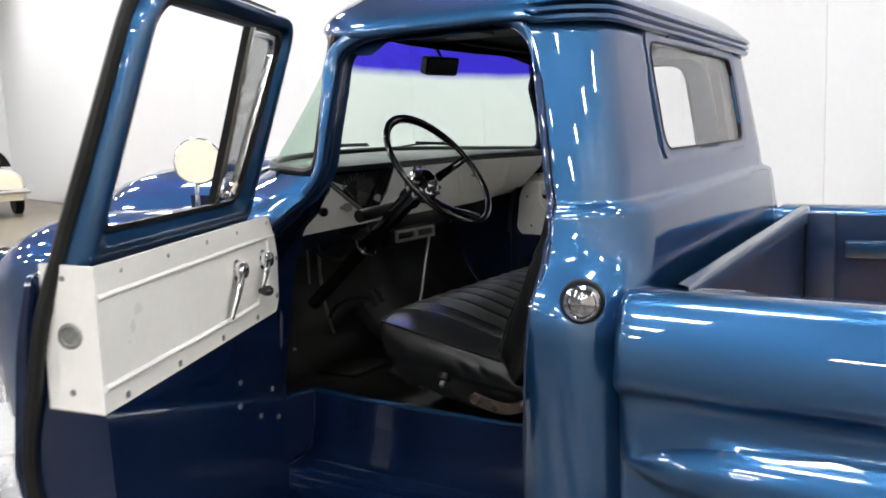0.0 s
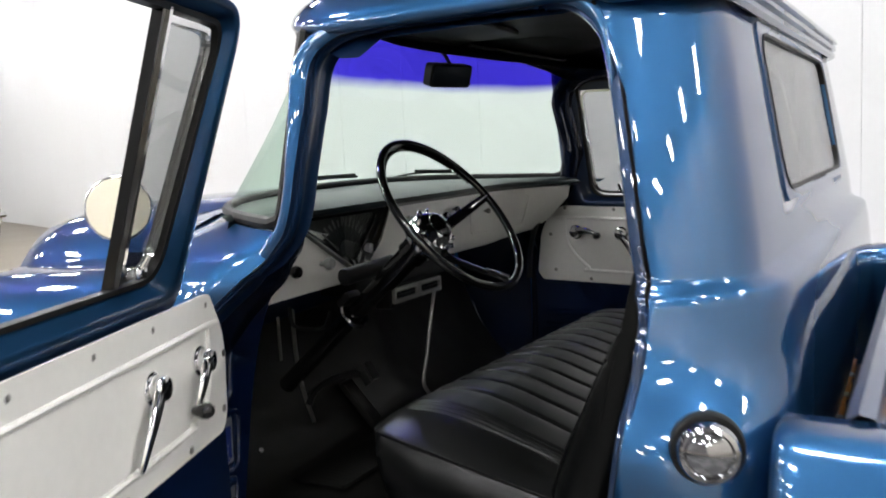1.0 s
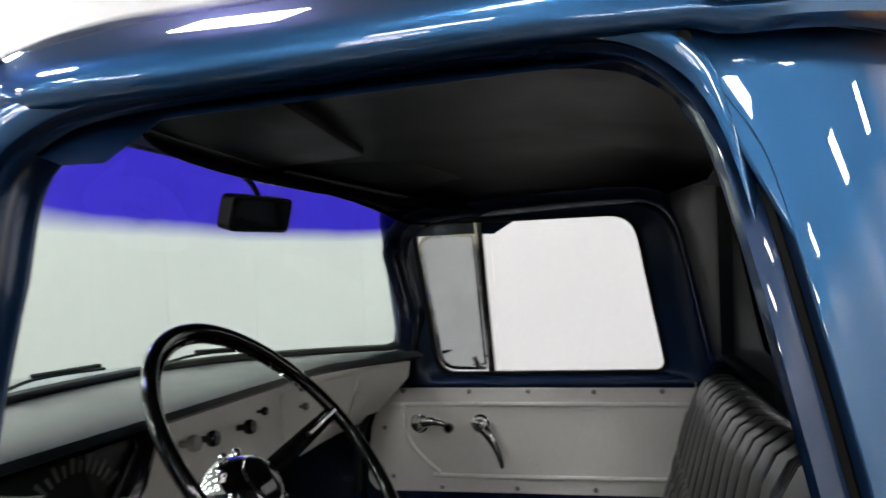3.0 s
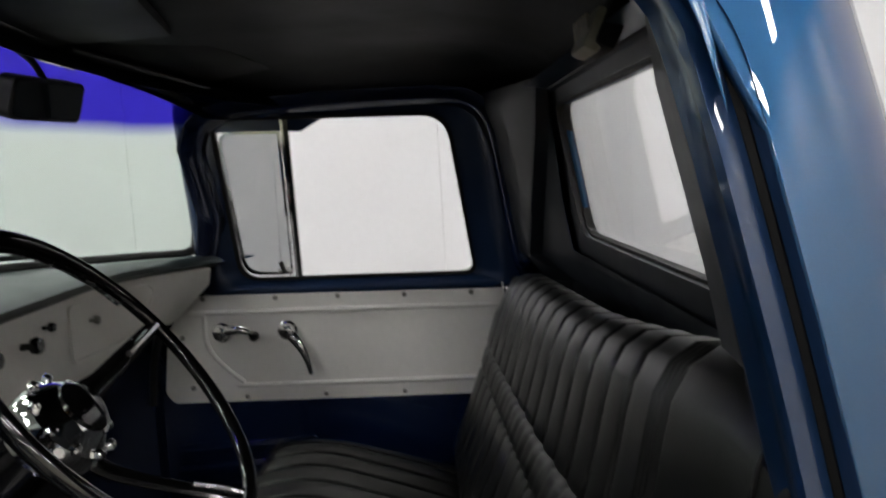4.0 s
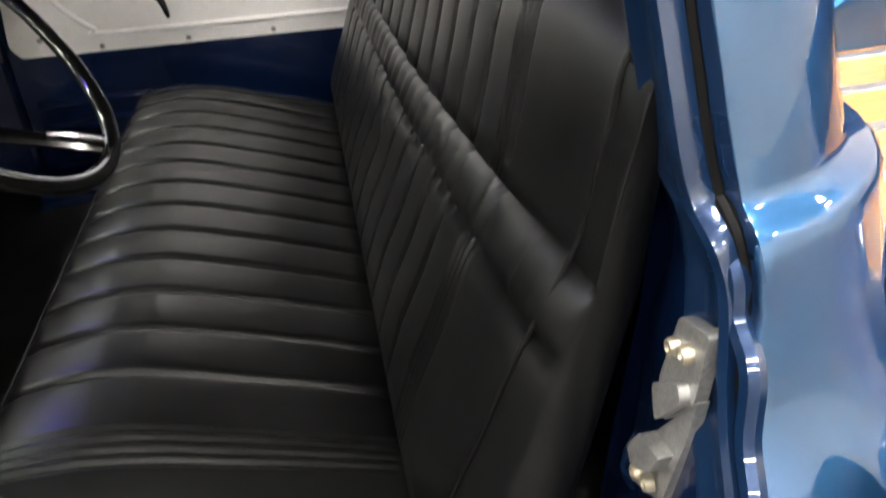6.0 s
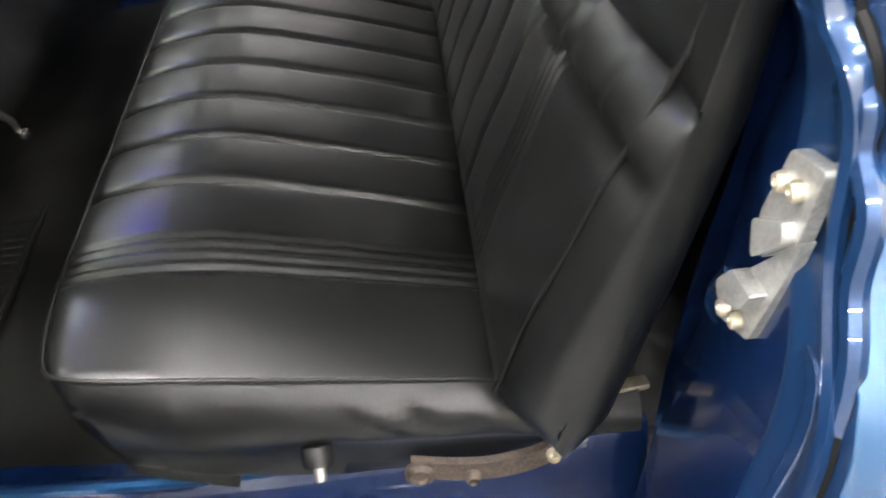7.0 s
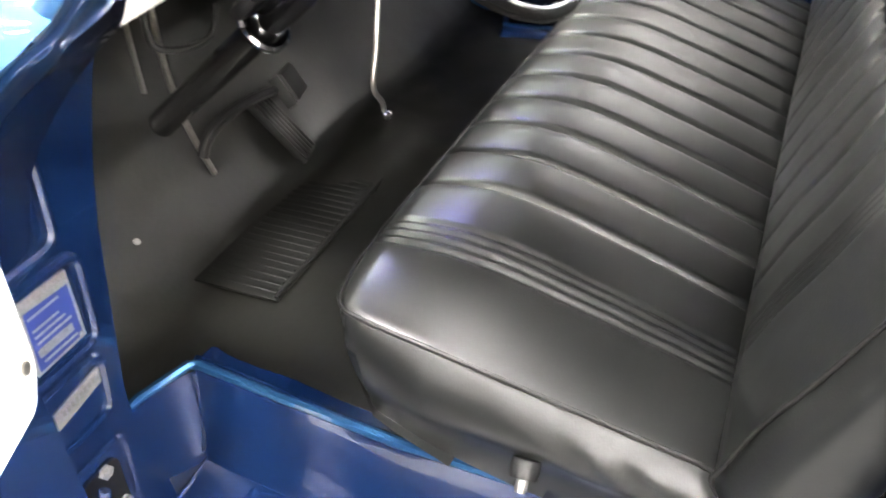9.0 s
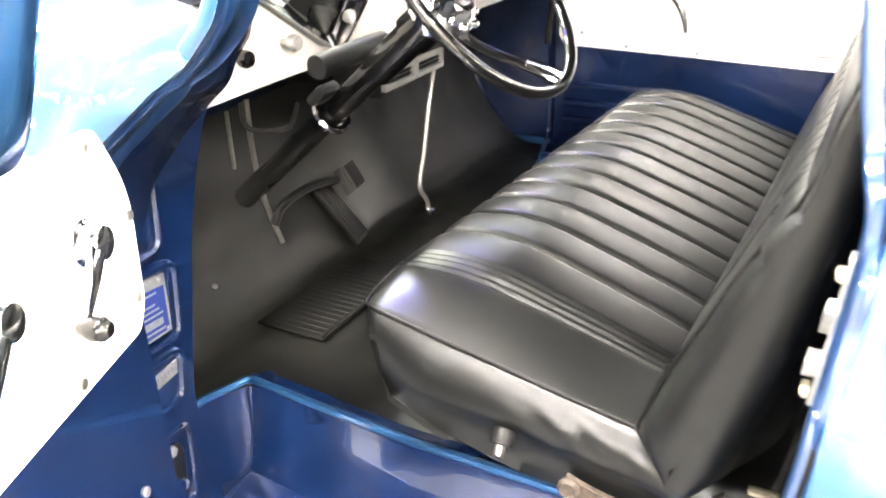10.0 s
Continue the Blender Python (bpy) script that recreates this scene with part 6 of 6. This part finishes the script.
    tube(bm, smooth_path([g(u, v, -0.009) for u, v in ((-0.83, 1.275), (-0.856, 1.258), (-0.862, 1.232), (-0.886, 1.210), (-0.895, 1.170), (-0.918, 1.134), (-0.929, 1.08), (-0.932, 0.95), (-0.925, 0.75), (-0.91, 0.56))], 5), 0.008, 8)
    part("jamb_ridge", bm, "flange", truck)
    bm = bmesh.new()
    slab(bm, rounded([(-0.69, 0.50), (-0.90, 0.50), (-0.925, 1.08), (-0.86, 1.17), (-0.82, 1.25), (-0.80, 1.45), (-0.765, 1.45), (-0.775, 1.36), (-0.738, 1.26), (-0.726, 1.13), (-0.713, 1.02), (-0.70, 0.86)], 0.01), lambda u, v, w: Vector((u, lip_y(v) + w, v)), -0.03, -0.008)
    part("rear_jamb_face", bm, "jamb", truck, "blue rear jamb", angle=30)


jamb_fittings()


def seat_fittings():
    def sp(name, bm, mat, label=""):
        ob = part(name, bm, mat, seat, label)
        ob.matrix_parent_inverse = Matrix.Translation((0, -0.2, -0.72))
        return ob
    bm = bmesh.new()
    lathe(bm, [(0.0065, 0), (0.0065, 0.030), (0.0055, 0.0325), (0, 0.033)], turn_to((-0.724, 0.236, 0.850), (-0.72, -0.02, -0.69)), 16)
    lever = sp("seat_lever", bm, "steel", "steel seat adjuster lever")
    turned("lever_knob", "satin_black", [(0.0075, 0), (0.0145, 0.002), (0.0155, 0.012), (0.0140, 0.021), (0.0078, 0.022)], (-0.722, 0.236, 0.852), (-0.72, -0.02, -0.69), lever, "black collar of the lever", 18)
    # rusty hinge arm between cushion and back
    bm = bmesh.new()
    pts = smooth_path([(-0.728, 0.152, 0.802), (-0.73, 0.112, 0.792), (-0.731, 0.07, 0.788), (-0.731, 0.03, 0.797), (-0.728, 0.0, 0.816), (-0.724, -0.028, 0.840)], 5)
    rows = [[p + Vector(o) for o in ((-0.004, 0, -0.014), (0.004, 0, -0.014), (0.004, 0, 0.014), (-0.004, 0, 0.014))] for p in pts]
    loft(bm, rows, closed=True, cap=True)
    arm = sp("hinge_arm", bm, "rust", "rusty seat hinge arm")
    for p, r in (((-0.734, 0.145, 0.803), 0.015), ((-0.735, 0.095, 0.786), 0.008), ((-0.735, 0.016, 0.806), 0.007), ((-0.731, -0.012, 0.828), 0.006)):
        bm = bmesh.new()
        lathe(bm, [(r, 0), (r, 0.006), (r * 0.7, 0.01), (r * 0.6, 0.006), (0, 0.006)], turn_to(p, (-1, 0, 0.1)), 14)
        sp("pivot", bm, "rust" if r > 0.0075 else "brass")
    bm = bmesh.new()
    rbox(bm, (0.014, 0.034, 0.010), pose(-0.70, -0.066, 0.848, 8, 0, 10), 0.004)
    sp("frame_bracket", bm, "brass", "yellowed frame bracket")
    bm = bmesh.new()
    rbox(bm, (1.10, 0.26, 0.06), pose(-0.0, 0.17, 0.745), 0.01)
    sp("seat_base", bm, "satin_black", "black steel seat base")


seat_fittings()


def wheels():
    for x, y in ((-0.80, 1.45), (0.80, 1.45), (-0.80, -1.45), (0.80, -1.45)):
        s = 1 if x > 0 else -1
        bm = bmesh.new()
        lathe(bm, [(0.20, -0.10), (0.30, -0.105), (0.352, -0.08), (0.362, -0.05), (0.362, 0.05), (0.352, 0.08), (0.30, 0.105), (0.20, 0.10)], turn_to((x, y, 0.36), (s, 0, 0)), 40)
        w = part("wheel", bm, "rubber", truck, "black road wheel")
        bm = bmesh.new()
        lathe(bm, [(0.20, 0.09), (0.19, 0.10), (0.15, 0.07), (0.08, 0.08), (0.07, 0.11), (0.0, 0.115)], turn_to((x, y, 0.36), (s, 0, 0)), 32)
        part("hubcap", bm, "chrome", w)
    bm = bmesh.new()
    rbox(bm, (0.7, 4.0, 0.16), pose(0, -0.2, 0.48), 0.02)
    for y in (1.45, -1.45):
        tube(bm, [(-0.78, y, 0.36), (0.78, y, 0.36)], 0.05, 10)
        rbox(bm, (0.3, 0.2, 0.25), pose(0, y, 0.45), 0.02)
    part("chassis", bm, "satin_black", truck, "black chassis frame")


wheels()


def cream_car():
    m = Matrix.Translation((-0.65, 0.85, 0)) @ ROOM @ pose(2.7, 20.0, 0, 0, 0, 0)
    car = thing("parked_car", "cream vintage car parked by the showroom wall", "car", (0, 0, 0))
    car.matrix_basis = m
    bm = bmesh.new()
    rows = []
    for y, zt, hx in ((-2.1, 0.75, 0.55), (-2.05, 0.95, 0.72), (-1.8, 1.05, 0.85), (-1.0, 1.1, 0.9), (0, 1.12, 0.9), (1.5, 1.05, 0.88), (2.0, 0.9, 0.75), (2.1, 0.7, 0.55)):
        rows.append([(hx * math.copysign(abs(math.cos(a)) ** 0.5, math.cos(a)), y, 0.35 + (zt - 0.35) * math.sin(a) ** 0.5 if math.sin(a) > 0 else 0.35) for a in [math.pi * k / 16 for k in range(17)]])
    loft(bm, rows, cap=True)
    part("body", bm, "cream", car, "cream painted body")
    bm = bmesh.new()
    rows = []
    for z, hx, y0, y1 in ((1.08, 0.78, -1.0, 0.9), (1.3, 0.72, -0.8, 0.6), (1.48, 0.6, -0.55, 0.35), (1.52, 0.4, -0.3, 0.1)):
        rows.append([(hx, y0, z), (hx, y1, z), (-hx, y1, z), (-hx, y0, z)])
    loft(bm, rows, closed=True, cap=True)
    part("cabin", bm, "gloss_black", car)
    for y in (-2.2, 2.2):
        bm = bmesh.new()
        tube(bm, [(-0.85, y * 0.96, 0.55), (-0.6, y, 0.55), (0.6, y, 0.55), (0.85, y * 0.96, 0.55)], 0.06, 10)
        part("bumper", bm, "chrome", car)
    for x in (-0.75, 0.75):
        for y in (-1.3, 1.3):
            bm = bmesh.new()
            lathe(bm, [(0.0, -0.09), (0.3, -0.09), (0.33, -0.06), (0.33, 0.06), (0.3, 0.09), (0.0, 0.09)], turn_to((x, y, 0.33), (1, 0, 0)), 28)
            part("wheel", bm, "rubber", car)


cream_car()


# ---- floor tiles ----
def tiles():
    size = 0.92
    me = {}
    for i in range(-9, 4):
        for j in range(-6, 11):
            key = "tile_light" if (i + j) % 2 else "tile_dark"
            if key not in me:
                bm = bmesh.new()
                rbox(bm, (size - 0.006, size - 0.006, 0.012), None, 0.003, 1)
                ob = part("floor_tile", bm, key, floor)
                me[key] = ob.data
            else:
                ob = new("floor_tile", me[key])
                ob.parent = floor
            ob.matrix_basis = ROOM @ pose(size * (i + 0.5), size * (j + 0.5), -0.006)


tiles()
